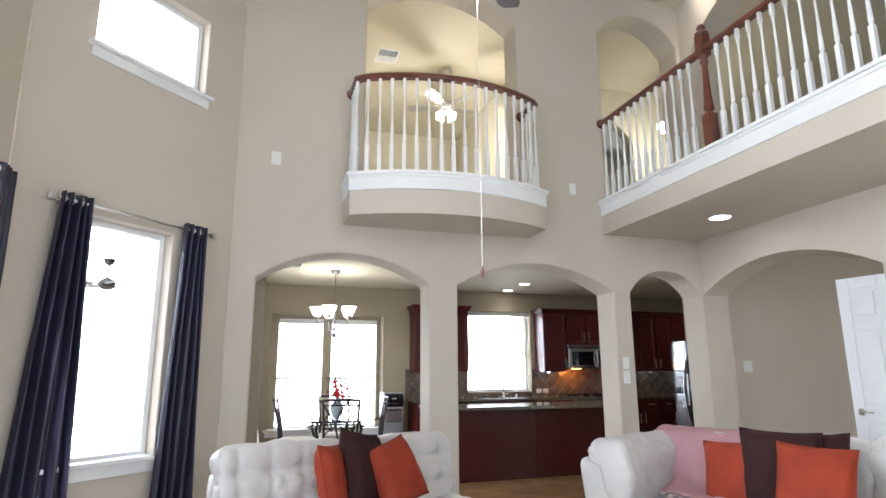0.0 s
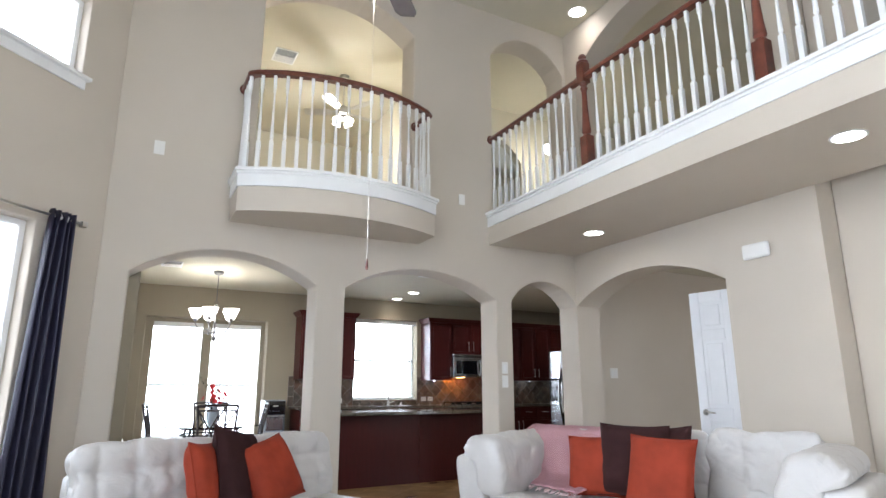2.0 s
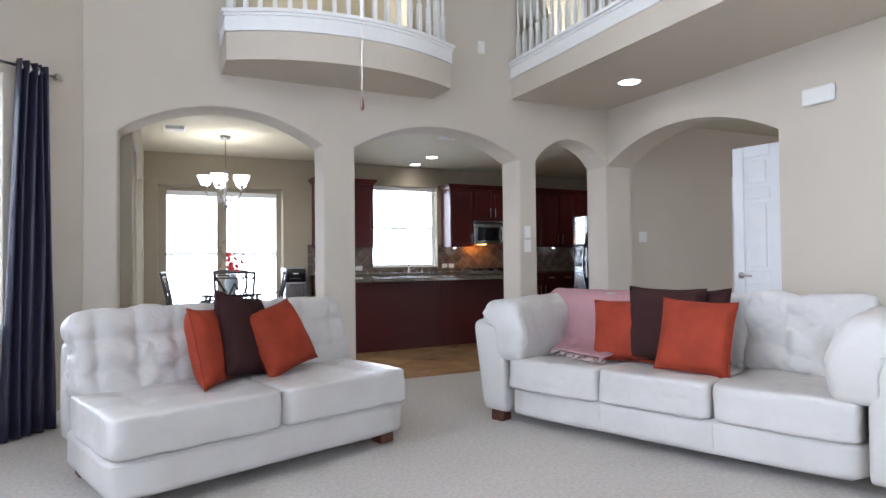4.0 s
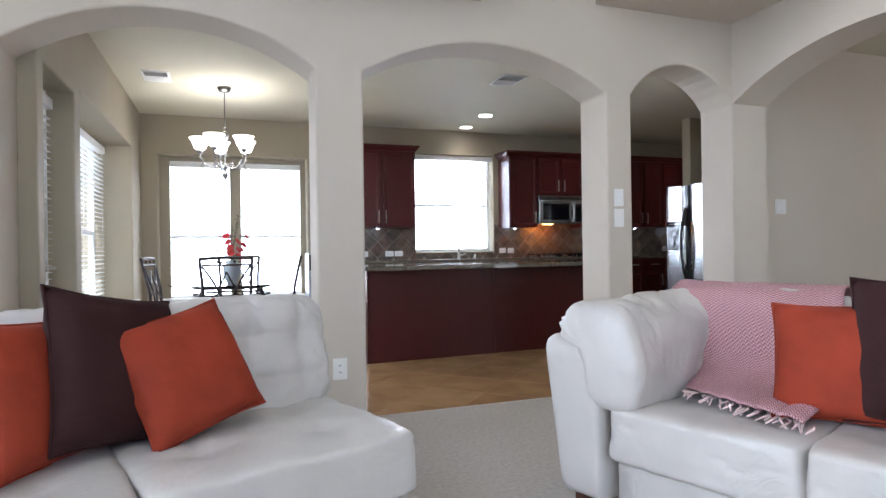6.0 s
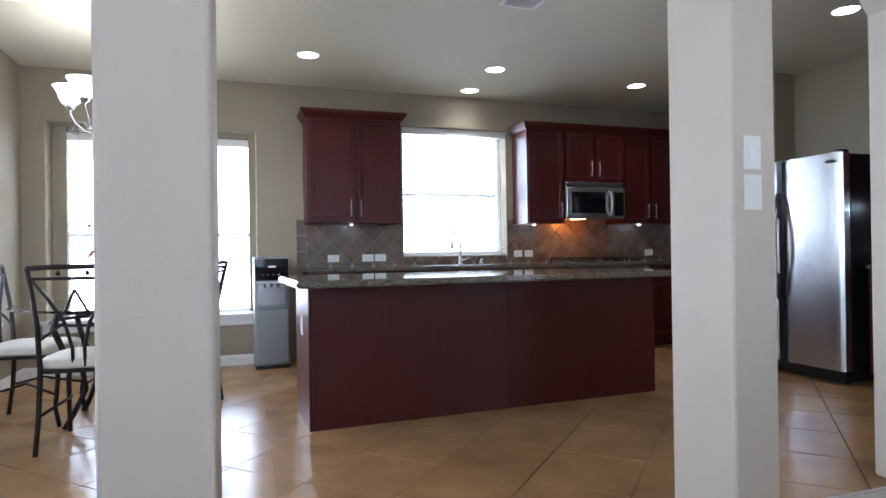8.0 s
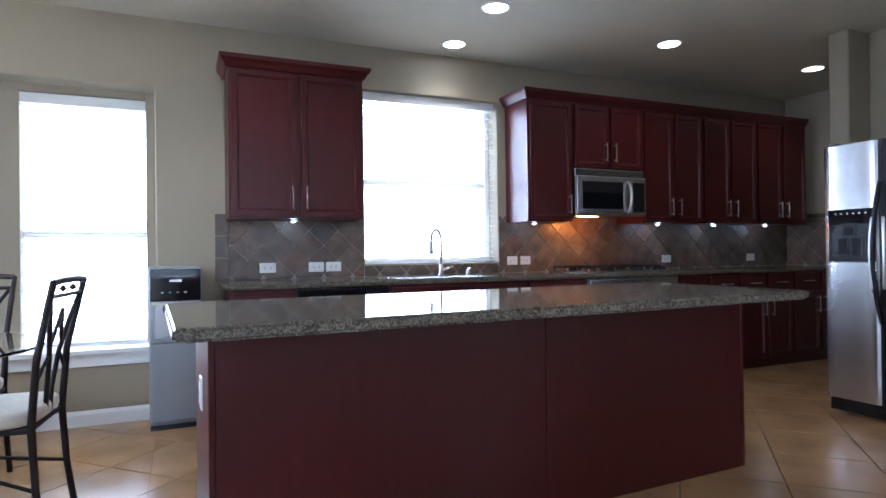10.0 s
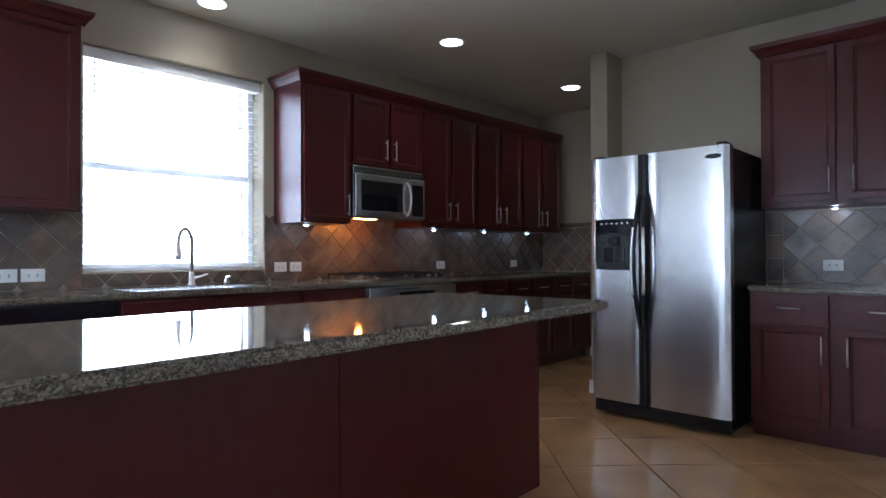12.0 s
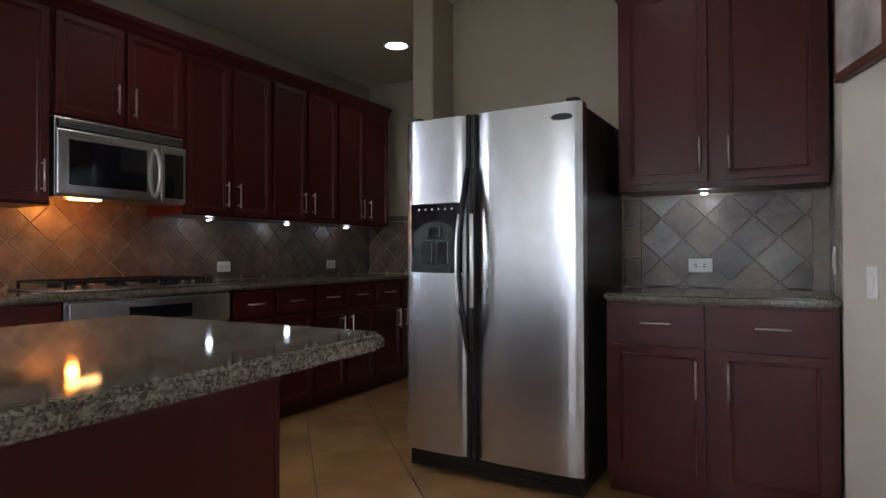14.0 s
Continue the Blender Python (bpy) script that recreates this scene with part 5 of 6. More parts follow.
def chandelier():
    t = thing("chandelier", 2.21, 9.40, 0, 12, "five-arm pewter chandelier with lit frosted bell shades", "chandelier")
    part("canopy", lathe([(0.012, 2.655), (0.05, 2.665), (0.065, 2.69), (0.066, ZC)], 24), PEWTER, t, smooth=True)
    part("stem", tube([(0, 0, 2.30), (0, 0, 2.66)], 0.006), PEWTER, t)
    ring = [(0.022 * math.cos(a), 0, 2.285 + 0.022 * math.sin(a)) for a in [2 * math.pi * i / 16 for i in range(17)]]
    part("loop", tube(ring, 0.005), PEWTER, t)
    part("column", lathe([(0.008, 2.265), (0.030, 2.25), (0.040, 2.22), (0.030, 2.19), (0.012, 2.17), (0.010, 2.05), (0.022, 2.03), (0.010, 2.01), (0.012, 1.93), (0.026, 1.90), (0.010, 1.87), (0.020, 1.845), (0.034, 1.825), (0.020, 1.80), (0.005, 1.77)][::-1], 20), PEWTER, t, smooth=True)
    for k in range(5):
        a = radians(72 * k + 18)
        ca, sa = math.cos(a), math.sin(a)

        def at(r, z):
            return (r * ca, r * sa, z)
        arm = part("arm", tube([at(0.01, 1.92), at(0.04, 1.90), at(0.09, 1.885), at(0.15, 1.90), at(0.205, 1.95), at(0.235, 2.01), at(0.235, 2.05)], 0.006, 8), PEWTER, t, smooth=True)
        sp = [at(0.20 + (0.008 + 0.034 * i / 22) * math.cos(0.6 * i), 1.915 + (0.008 + 0.034 * i / 22) * math.sin(0.6 * i)) for i in range(22)]
        part("scroll", tube(sp, 0.004, 6), PEWTER, arm, smooth=True)
        sp = [at(0.09 + (0.006 + 0.026 * i / 20) * math.cos(0.6 * i), 1.93 + (0.006 + 0.026 * i / 20) * math.sin(0.6 * i)) for i in range(20)]
        part("scroll", tube(sp, 0.004, 6), PEWTER, arm, smooth=True)
        part("cup", lathe([(0.010, 2.04), (0.028, 2.052), (0.030, 2.07), (0.018, 2.08)], 16, centre=(0.235 * ca, 0.235 * sa, 0)), PEWTER, arm, smooth=True)
        sh = lathe([(0.028, 2.075), (0.048, 2.085), (0.063, 2.11), (0.074, 2.15), (0.102, 2.195)], 26, centre=(0.235 * ca, 0.235 * sa, 0), cap=False)
        s = part("shade", sh, FROST, t, "frosted white bell shade", smooth=True)
        part("bulb", lathe([(0.010, 2.085), (0.024, 2.11), (0.020, 2.135), (0.004, 2.145)], 14, centre=(0.235 * ca, 0.235 * sa, 0)), BULB, s, smooth=True)
    point_light("chandelier_lamp", (2.21, 9.40, 2.05), 11, (1, 0.92, 0.80), 0.22)


chandelier()


def ceiling_fan(name, x, y, ztop, zhub, rblade, blades, lamps, label, metal, blade_mat, rot=0, chain=0.0, watts=10, lit=True):
    t = thing(name, x, y, 0, rot, label, "ceiling fan")
    part("canopy", lathe([(0.015, ztop - 0.08), (0.06, ztop - 0.05), (0.07, ztop)], 20), metal, t, smooth=True)
    part("downrod", tube([(0, 0, zhub + 0.08), (0, 0, ztop - 0.06)], 0.011), metal, t)
    part("motor", lathe([(0.05, zhub - 0.06), (0.10, zhub - 0.03), (0.11, zhub + 0.02), (0.09, zhub + 0.06), (0.03, zhub + 0.10)], 24), metal, t, smooth=True)
    for k in range(blades):
        a = 360 * k / blades
        bm = bmesh.new()
        pts = [(0.17, -0.05), (0.30, -0.065), (rblade - 0.04, -0.07), (rblade, -0.045), (rblade, 0.045), (rblade - 0.04, 0.07), (0.30, 0.065), (0.17, 0.05)]
        lo = [bm.verts.new((p[0], p[1], 0)) for p in pts]
        hi = [bm.verts.new((p[0], p[1], 0.008)) for p in pts]
        bm.faces.new(lo[::-1])
        bm.faces.new(hi)
        for i in range(8):
            bm.faces.new((lo[i], lo[(i + 1) % 8], hi[(i + 1) % 8], hi[i]))
        b = part("blade", bm, blade_mat, t)
        b.matrix_basis = pose(0, 0, zhub, 0, 0, a) @ pose(0, 0, 0, 12, 0, 0)
        part("bracket", boxes((0.08, 0.24, -0.018, 0.018, 0.009, 0.016), bevel=0.002), metal, b)
    if lamps:
        part("light_kit", lathe([(0.02, zhub - 0.13), (0.05, zhub - 0.11), (0.06, zhub - 0.07), (0.05, zhub - 0.055)], 20), metal, t, smooth=True)
        for k in range(lamps):
            a = 360 * k / lamps + 20
            s = part("shade", lathe([(0.020, 0.0), (0.034, -0.02), (0.048, -0.06), (0.062, -0.10)], 18, cap=False), FROST, t, "frosted glass lamp shade", smooth=True)
            s.matrix_basis = pose(0, 0, zhub - 0.09, 0, 0, a) @ pose(0.075, 0, 0, 0, -32, 0)
            part("bulb", lathe([(0.012, -0.02), (0.024, -0.06), (0.012, -0.085)][::-1], 12), BULB, s, smooth=True)
        point_light(name + "_lamp", (x, y, zhub - 0.30), watts, (1, 0.9, 0.72), 0.12)
    if chain:
        part("pull_chain", tube([(0.03, 0, zhub - 0.1), (0.03, 0, chain + 0.05)], 0.0010, 5), NICKEL, t, "thin metal pull chain")
        part("pull", lathe([(0.003, chain), (0.008, chain + 0.012), (0.006, chain + 0.035), (0.002, chain + 0.055)], 12, centre=(0.03, 0, 0)), RAILWOOD, t, "small wooden pull")


FANB = material("fan_blade_dark", (0.09, 0.08, 0.08), 0.4, vary=0.2, scale=12)
ceiling_fan("living_room_fan", 2.14, 3.65, ZT, 3.46, 0.66, 5, 4, "living room ceiling fan with dark blades and lit lamps", NICKEL, FANB, 50, 1.70, 10)
ceiling_fan("upstairs_fan", 3.62, 8.75, ZT, 5.05, 0.55, 5, 4, "upstairs ceiling fan with lit lamps behind the balcony", NICKEL, NICKEL, 10, 0, 42)
vent(2.72, 8.6, ZT, 0.30, 0.36)
ceiling_fan("patio_fan", -0.70, 9.9, 2.80, 2.46, 0.42, 5, 0, "dark patio ceiling fan outside the window", IRON, IRON, 0)
point_light("upper_hall_lamp", (6.73, 8.0, 4.55), 16, (1, 0.9, 0.68), 0.12)
hl = thing("hall_light", 6.73, 8.0, ZT, 0, "lit upstairs ceiling light with a frosted bowl", "ceiling light")
part("canopy", lathe([(0.05, -0.03), (0.06, 0)], 20), NICKEL, hl)
part("stem", tube([(0, 0, -0.03), (0, 0, -0.76)], 0.008), NICKEL, hl)
part("bowl", lathe([(0.01, -0.90), (0.06, -0.88), (0.10, -0.83), (0.11, -0.76)], 22), FROST, hl, smooth=True)


# ---- dining set ----
def dining_table():
    t = thing("dining_table", 2.26, 9.27, 0, 0, "round glass dining table on a dark curved iron base", "table")
    part("tabletop", lathe([(0.575, 0.735), (0.582, 0.740), (0.575, 0.747)], 64), GLASS, t, "clear round glass top", smooth=False)
    ring = [(0.36 * math.cos(a), 0.36 * math.sin(a), 0.715) for a in [2 * math.pi * i / 40 for i in range(41)]]
    part("apron_ring", tube(ring, 0.013, 8), IRON, t)
    ring = [(0.36 * math.cos(a), 0.36 * math.sin(a), 0.64) for a in [2 * math.pi * i / 40 for i in range(41)]]
    part("apron_ring", tube(ring, 0.010, 8), IRON, t)
    for k in range(4):
        a = radians(45 + 90 * k)

        def at(r, z):
            return (r * math.cos(a), r * math.sin(a), z)
        part("leg", tube([at(0.37, 0.715), at(0.40, 0.62), at(0.34, 0.48), at(0.22, 0.33), at(0.20, 0.22), at(0.28, 0.08), at(0.34, 0.0)], [0.016, 0.018, 0.018, 0.016, 0.016, 0.016, 0.018], 10), IRON, t, smooth=True)
        part("stretcher", tube([at(0.21, 0.25), at(0.10, 0.29), at(0.0, 0.30)], 0.008), IRON, t)
        part("bumper", lathe([(0.014, 0.7285), (0.014, 0.7345)], 12, centre=at(0.36, 0)), PLASTIC, t)
    part("finial", lathe([(0.01, 0.29), (0.03, 0.31), (0.02, 0.335), (0.005, 0.35)], 14), IRON, t)


def dining_chair():
    t = thing("dining_chair", label="dark iron dining chair with lattice back and cream padded seat", category="chair", group="chairs round the table")
    for s in (-1, 1):
        part("back_leg", tube([(s * 0.20, -0.25, 0), (s * 0.195, -0.22, 0.20), (s * 0.19, -0.205, 0.44), (s * 0.195, -0.225, 0.70), (s * 0.215, -0.29, 1.0)], [0.014, 0.014, 0.015, 0.014, 0.013], 8), IRON, t, smooth=True)
        part("front_leg", tube([(s * 0.19, 0.21, 0.44), (s * 0.205, 0.22, 0.30), (s * 0.195, 0.20, 0.12), (s * 0.20, 0.225, 0)], [0.015, 0.015, 0.013, 0.014], 8), IRON, t, smooth=True)
        part("stretcher", tube([(s * 0.195, -0.225, 0.20), (s * 0.11, 0.0, 0.26), (s * 0.198, 0.205, 0.20)], 0.008, 8), IRON, t, smooth=True)
    part("seat_rail", boxes((-0.20, 0.20, -0.205, 0.215, 0.425, 0.445), bevel=0.004), IRON, t)
    part("seat", puff(0.43, 0.44, 0.075, (0, 0.005, 0.478), 8, 5, 0.003), CUSHION, t, "cream padded seat", smooth=True)
    back = lambda x, z: (x, -0.205 - 0.085 * ((z - 0.44) / 0.56) ** 1.6, z)
    part("top_rail", tube([back(-0.215, 0.995), back(-0.1, 1.002), back(0.1, 1.002), back(0.215, 0.995)], 0.014, 8), IRON, t)
    part("lower_rail", tube([back(-0.205, 0.94), back(0.205, 0.94)], 0.009, 8), IRON, t)
    for x in (-0.07, 0.07):
        c = back(x, 0.968)
        part("bead", lathe([(0.004, -0.014), (0.015, 0), (0.004, 0.014)], 12, centre=c), IRON, t)
    lat = part("lattice", tube([back(-0.195, 0.93), back(-0.13, 0.83), back(-0.06, 0.70), back(-0.03, 0.56), back(-0.03, 0.46)], 0.010, 6), IRON, t, smooth=True)
    for s in (-1, 1):
        if s > 0:
            part("lattice", tube([back(0.195, 0.93), back(0.13, 0.83), back(0.06, 0.70), back(0.03, 0.56), back(0.03, 0.46)], 0.010, 6), IRON, t, smooth=True)
        part("lattice_branch", tube([back(s * 0.0, 0.88), back(s * 0.05, 0.77), back(s * 0.085, 0.73)], 0.008, 6), IRON, t, smooth=True)
        part("lattice_branch", tube([back(s * 0.195, 0.60), back(s * 0.12, 0.66), back(s * 0.06, 0.70)], 0.008, 6), IRON, t, smooth=True)
    return t


dining_table()
ch = dining_chair()
ch.matrix_basis = pose(2.24, 8.74, 0, 0, 0, -6)
for x, y, a, lab in ((2.64, 9.30, 84, ""), (2.32, 9.84, 176, ""), (1.78, 9.34, -98, "")):
    copy_thing(ch, pose(x, y, 0, 0, 0, a))


def vase():
    t = thing("flower_vase", 2.26, 9.24, 0.747, 0, "dark vase of red flowers and bare twigs on the table", "vase")
    part("vase", lathe([(0.045, 0), (0.07, 0.05), (0.085, 0.12), (0.07, 0.18), (0.045, 0.21), (0.055, 0.225)], 24, cap=True), GREYPL, t, smooth=True)
    rnd = random.Random(3)
    tw = material("twig", (0.16, 0.11, 0.08), 0.8, vary=0.2)
    red = material("red_petal", (0.50, 0.02, 0.02), 0.6, vary=0.2, scale=30)
    leaf = material("dry_leaf", (0.12, 0.14, 0.08), 0.7, vary=0.3, scale=30)
    for k in range(22):
        a, l = rnd.uniform(0, 6.28), rnd.uniform(0.22, 0.5)
        r = rnd.uniform(0.05, 0.20)
        pts = [(0, 0, 0.2), (r * 0.4 * math.cos(a), r * 0.4 * math.sin(a), 0.2 + l * 0.5), (r * math.cos(a), r * math.sin(a), 0.2 + l)]
        s = part("stem", tube(pts, [0.003, 0.002, 0.001], 5), tw, t)
        bm = bmesh.new()
        for q in range(8):
            f = rnd.uniform(0.4, 1)
            c = Vector(pts[1]).lerp(Vector(pts[2]), f)
            d = Vector((rnd.uniform(-1, 1), rnd.uniform(-1, 1), rnd.uniform(-0.2, 1))).normalized()
            e = d.orthogonal().normalized()
            v = [bm.verts.new(c), bm.verts.new(c + d * 0.012 + e * 0.005), bm.verts.new(c + d * 0.028), bm.verts.new(c + d * 0.012 - e * 0.005)]
            bm.faces.new(v)
        part("leaves", bm, leaf, s)
    for k in range(14):
        a, r, z = rnd.uniform(0, 6.28), rnd.uniform(0.04, 0.15), rnd.uniform(0.22, 0.46)
        bm = bmesh.new()
        for q in range(9):
            b = 2 * math.pi * q / 9
            v = [(0, 0, 0), (0.030 * math.cos(b - 0.35), 0.030 * math.sin(b - 0.35), 0.008), (0.044 * math.cos(b), 0.044 * math.sin(b), 0.018), (0.030 * math.cos(b + 0.35), 0.030 * math.sin(b + 0.35), 0.008)]
            bm.faces.new([bm.verts.new(p) for p in v])
        f = part("flower", bm, red, t, "red open flower")
        f.matrix_basis = pose(r * math.cos(a), r * math.sin(a), z) @ pose(0, 0, 0, 60, 0, math.degrees(a) + 90)


vase()


# ---- windows, blinds and curtains ----
def window(n, m, w, h, mid=None, mullion=None, frame_d=0.06):
    """In the xz plane with x along the width; y outwards."""
    t = thing("window_" + str(n))
    t["kind"] = "structure"
    t.matrix_basis = m
    f = 0.045
    parts = [(0, f, 0, frame_d, 0, h), (w - f, w, 0, frame_d, 0, h), (f, w - f, 0, frame_d, 0, f), (f, w - f, 0, frame_d, h - f, h)]
    part("window_frame", boxes(*parts, bevel=0.004, seg=1), TRIM, t)
    if mullion:
        part("mullion", boxes((mullion - 0.06, mullion + 0.06, -0.01, frame_d, f, h - f), bevel=0.004), WALLSHADE, t)
    if mid:
        part("sash_rail", boxes((f, (mullion - 0.06) if mullion else w - f, 0.008, 0.05, mid - 0.022, mid + 0.022), bevel=0.003), TRIM, t)
        if mullion:
            part("sash_rail", boxes((mullion + 0.06, w - f, 0.008, 0.05, mid - 0.022, mid + 0.022), bevel=0.003), TRIM, t)
    g = part("pane", boxes((f, w - f, 0.028, 0.032, f, h - f)), GLASS, t)
    g.visible_shadow = False


def translucent():
    m = bpy.data.materials.new("blind_slat_translucent")
    m.use_nodes = True
    n, l = m.node_tree.nodes, m.node_tree.links
    b = n["Principled BSDF"]
    b.inputs["Base Color"].default_value = (0.82, 0.81, 0.78, 1)
    b.inputs["Roughness"].default_value = 0.45
    tr = n.new("ShaderNodeBsdfTranslucent")
    tr.inputs[0].default_value = (0.8, 0.8, 0.76, 1)
    mx = n.new("ShaderNodeMixShader")
    mx.inputs[0].default_value = 0.35
    l.new(b.outputs[0], mx.inputs[1])
    l.new(tr.outputs[0], mx.inputs[2])
    l.new(mx.outputs[0], n["Material Output"].inputs[0])
    return m


SLAT = translucent()


def blind(m, w, h, label, tilt=6, pitch=0.044):
    t = thing("window_blind", label=label, category="window blind")
    t.matrix_basis = m
    part("valance", boxes((-0.01, w + 0.01, -0.055, 0.012, h - 0.07, h), bevel=0.004), TRIM, t)
    me = bpy.data.meshes.new("slat")
    bm = boxes((0, w, -0.024, 0.024, -0.0012, 0.0012))
    bm.to_mesh(me)
    bm.free()
    me.materials.append(SLAT)
    n = int((h - 0.11) / pitch)
    for i in range(n):
        ob = new("slat", me)
        ob.parent = t
        ob.matrix_basis = pose(0, -0.02, 0.035 + i * pitch, tilt, 0, 0)
    part("bottom_rail", boxes((0, w, -0.044, 0.004, 0.0, 0.018), bevel=0.003), TRIM, t)
    for x in (0.12, w - 0.12):
        part("ladder_cord", tube([(x, -0.046, 0.01), (x, -0.046, h - 0.06)], 0.0012, 5), TRIM, t)
    part("tilt_wand", tube([(0.06, -0.06, h - 0.08), (0.065, -0.06, h * 0.5)], 0.004, 6), PLASTIC, t)


window(1, pose(4.65, YK + 0.15, 1.01), 1.17, 1.36, 0.66)
blind(pose(4.66, YK + 0.10, 1.02), 1.15, 1.35, "white slatted blind in the bright kitchen window")
window(2, pose(1.44, YK + 0.30, 0.47), 1.75, 1.77, 0.78, 0.875)
blind(pose(1.565, YK + 0.25, 0.50), 0.675, 1.685, "white slatted blind in the dining window, lowered")
blind(pose(2.395, YK + 0.25, 0.50), 0.72, 1.685, "white slatted blind beside the dining mullion, lowered")
structure("window_surround", boxes((1.438, 1.555, YK + 0.19, YK + 0.295, 0.495, 2.245), (3.125, 3.195, YK + 0.19, YK + 0.295, 0.495, 2.245), (1.555, 3.125, YK + 0.19, YK + 0.295, 2.19, 2.245), (2.25, 2.385, YK + 0.19, YK + 0.289, 0.495, 2.19)), WALLSHADE, 0.006)
window(3, pose(XD - 0.36, 7.83, 0.53, 0, 0, 90), 2.37, 1.67, 0.74, 1.18)
blind(pose(XD - 0.31, 7.86, 0.56, 0, 0, 90), 1.10, 1.62, "white slatted blind in the window-seat alcove")
blind(pose(XD - 0.31, 9.08, 0.56, 0, 0, 90), 1.10, 1.62, "white slatted blind at the alcove's far end")


def trim_run(name, path, prof, mat=TRIM):
    ob = to_object(name, sweep(prof, path), mat)
    ob["kind"] = "structure"
    return ob


def sill(x0, x1, y, z, depth, m=None, name="window_sill"):
    bm = boxes((x0 - 0.06, x1 + 0.06, y - 0.05, y - 0.0005, z - 0.03, z), (x0, x1, y, y + depth, z - 0.02, z - 0.0005), bevel=0.004)
    box(bm, x0 - 0.03, x1 + 0.03, y - 0.02, y - 0.001, z - 0.11, z - 0.032, bevel=0.003)
    if m:
        turned(bm, m)
    ob = to_object(name, bm, TRIM)
    ob["kind"] = "structure"


sill(1.44, 3.19, YK, 0.495, 0.30)

sill(0, 2.37, 0, 0.555, 0.36, pose(XD, 7.83, 0, 0, 0, 90), "window_seat_sill")
MB = pose(BAY[0], BAY[1], 0, 0, 0, 225)
window(4, MB @ pose(1.34, -0.09, 0.71, 0, 0, 180), 0.78, 1.64)
window(5, MB @ pose(1.33, -0.09, 3.57, 0, 0, 180), 0.95, 0.70)
sill(0, 0.78, 0, 0.73, 0.10, MB @ pose(1.34, 0, 0, 0, 0, 180))
sill(0, 0.95, 0, 3.585, 0.10, MB @ pose(1.33, 0, 0, 0, 0, 180))
window(6, pose(BX - 0.12, 0.8, 0.5, 0, 0, 90), 3.8, 3.86, 1.9, 1.9)
window(7, pose(1.0, YS - 0.06, 0.5, 0, 0, 0) @ pose(3.6, 0, 0, 0, 0, 180), 3.6, 4.1, 2.0, 1.8)


def curtain(m, top_w, bottom_w, shift, h, label, seed=0):
    t = thing("curtain", label=label, category="curtain", group="navy curtains")
    t.matrix_basis = m
    bm = bmesh.new()
    nu, nv = 64, 16
    g = []
    for j in range(nv + 1):
        f = j / nv
        w = top_w + (bottom_w - top_w) * f ** 0.8
        r = []
        for i in range(nu + 1):
            u = i / nu
            x = shift * f + (u - 0.5) * w
            y = 0.038 * math.sin(u * 2 * math.pi * 4.5 + 0.5 * f) * (1 - 0.2 * f) + 0.012 * noise.noise(Vector((u * 6, f * 3, seed)))
            r.append(bm.verts.new((x + 0.01 * math.sin(9 * u + 4 * f), y, h - (h - 0.01) * f)))
        g.append(r)
    for j in range(nv):
        for i in range(nu):
            bm.faces.new((g[j][i], g[j][i + 1], g[j + 1][i + 1], g[j + 1][i]))
    c = part("cloth", bm, CURTAIN, t, smooth=True)
    md = c.modifiers.new("solid", "SOLIDIFY")
    md.thickness = 0.004
    for k in range(4):
        x = (k / 3 - 0.5) * top_w * 0.86
        ring = [(x, 0.026 * math.cos(a), h - 0.045 + 0.026 * math.sin(a)) for a in [2 * math.pi * i / 14 for i in range(15)]]
        part("grommet", tube(ring, 0.005, 6), NICKEL, t)


curtain(MB @ pose(0.42, 0.075, 0), 0.20, 0.36, 0.03, 2.44, "dark navy satin curtain gathered beside the bay window", 1)
curtain(MB @ pose(1.36, 0.075, 0), 0.20, 0.44, 0.06, 2.44, "dark navy satin curtain drawn aside from the glass", 2)
curtain(pose(BX + 0.075, 4.98, 0, 0, 0, 90), 0.24, 0.40, -0.05, 2.44, "dark navy curtain on the adjoining window wall", 3)
curtain(pose(BX + 0.075, 0.62, 0, 0, 0, 90), 0.24, 0.34, 0.0, 2.44, "dark navy curtain at the far end of the window wall", 4)


def rod(m, length, label):
    t = thing("curtain_rod", label=label, category="curtain rod")
    t.matrix_basis = m
    part("rod", tube([(0, 0.075, 2.395), (length, 0.075, 2.395)], 0.010, 10), NICKEL, t, smooth=True)
    for x in (-0.02, length + 0.02):
        part("finial", boxes((x - 0.024, x + 0.024, 0.053, 0.097, 2.373, 2.417), bevel=0.006), NICKEL, t, "square nickel finial")
    for x in (0.05, length - 0.05):
        part("bracket", tube([(x, 0.0, 2.385), (x, 0.06, 2.385)], 0.006), NICKEL, t)


rod(MB @ pose(0.26, 0, 0), 1.24, "nickel curtain rod with square finials over the bay window")
rod(pose(BX, 0.4, 0, 0, 0, 90) @ Matrix.Diagonal((1, -1, 1, 1)), 4.7, "long nickel curtain rod on the window wall")


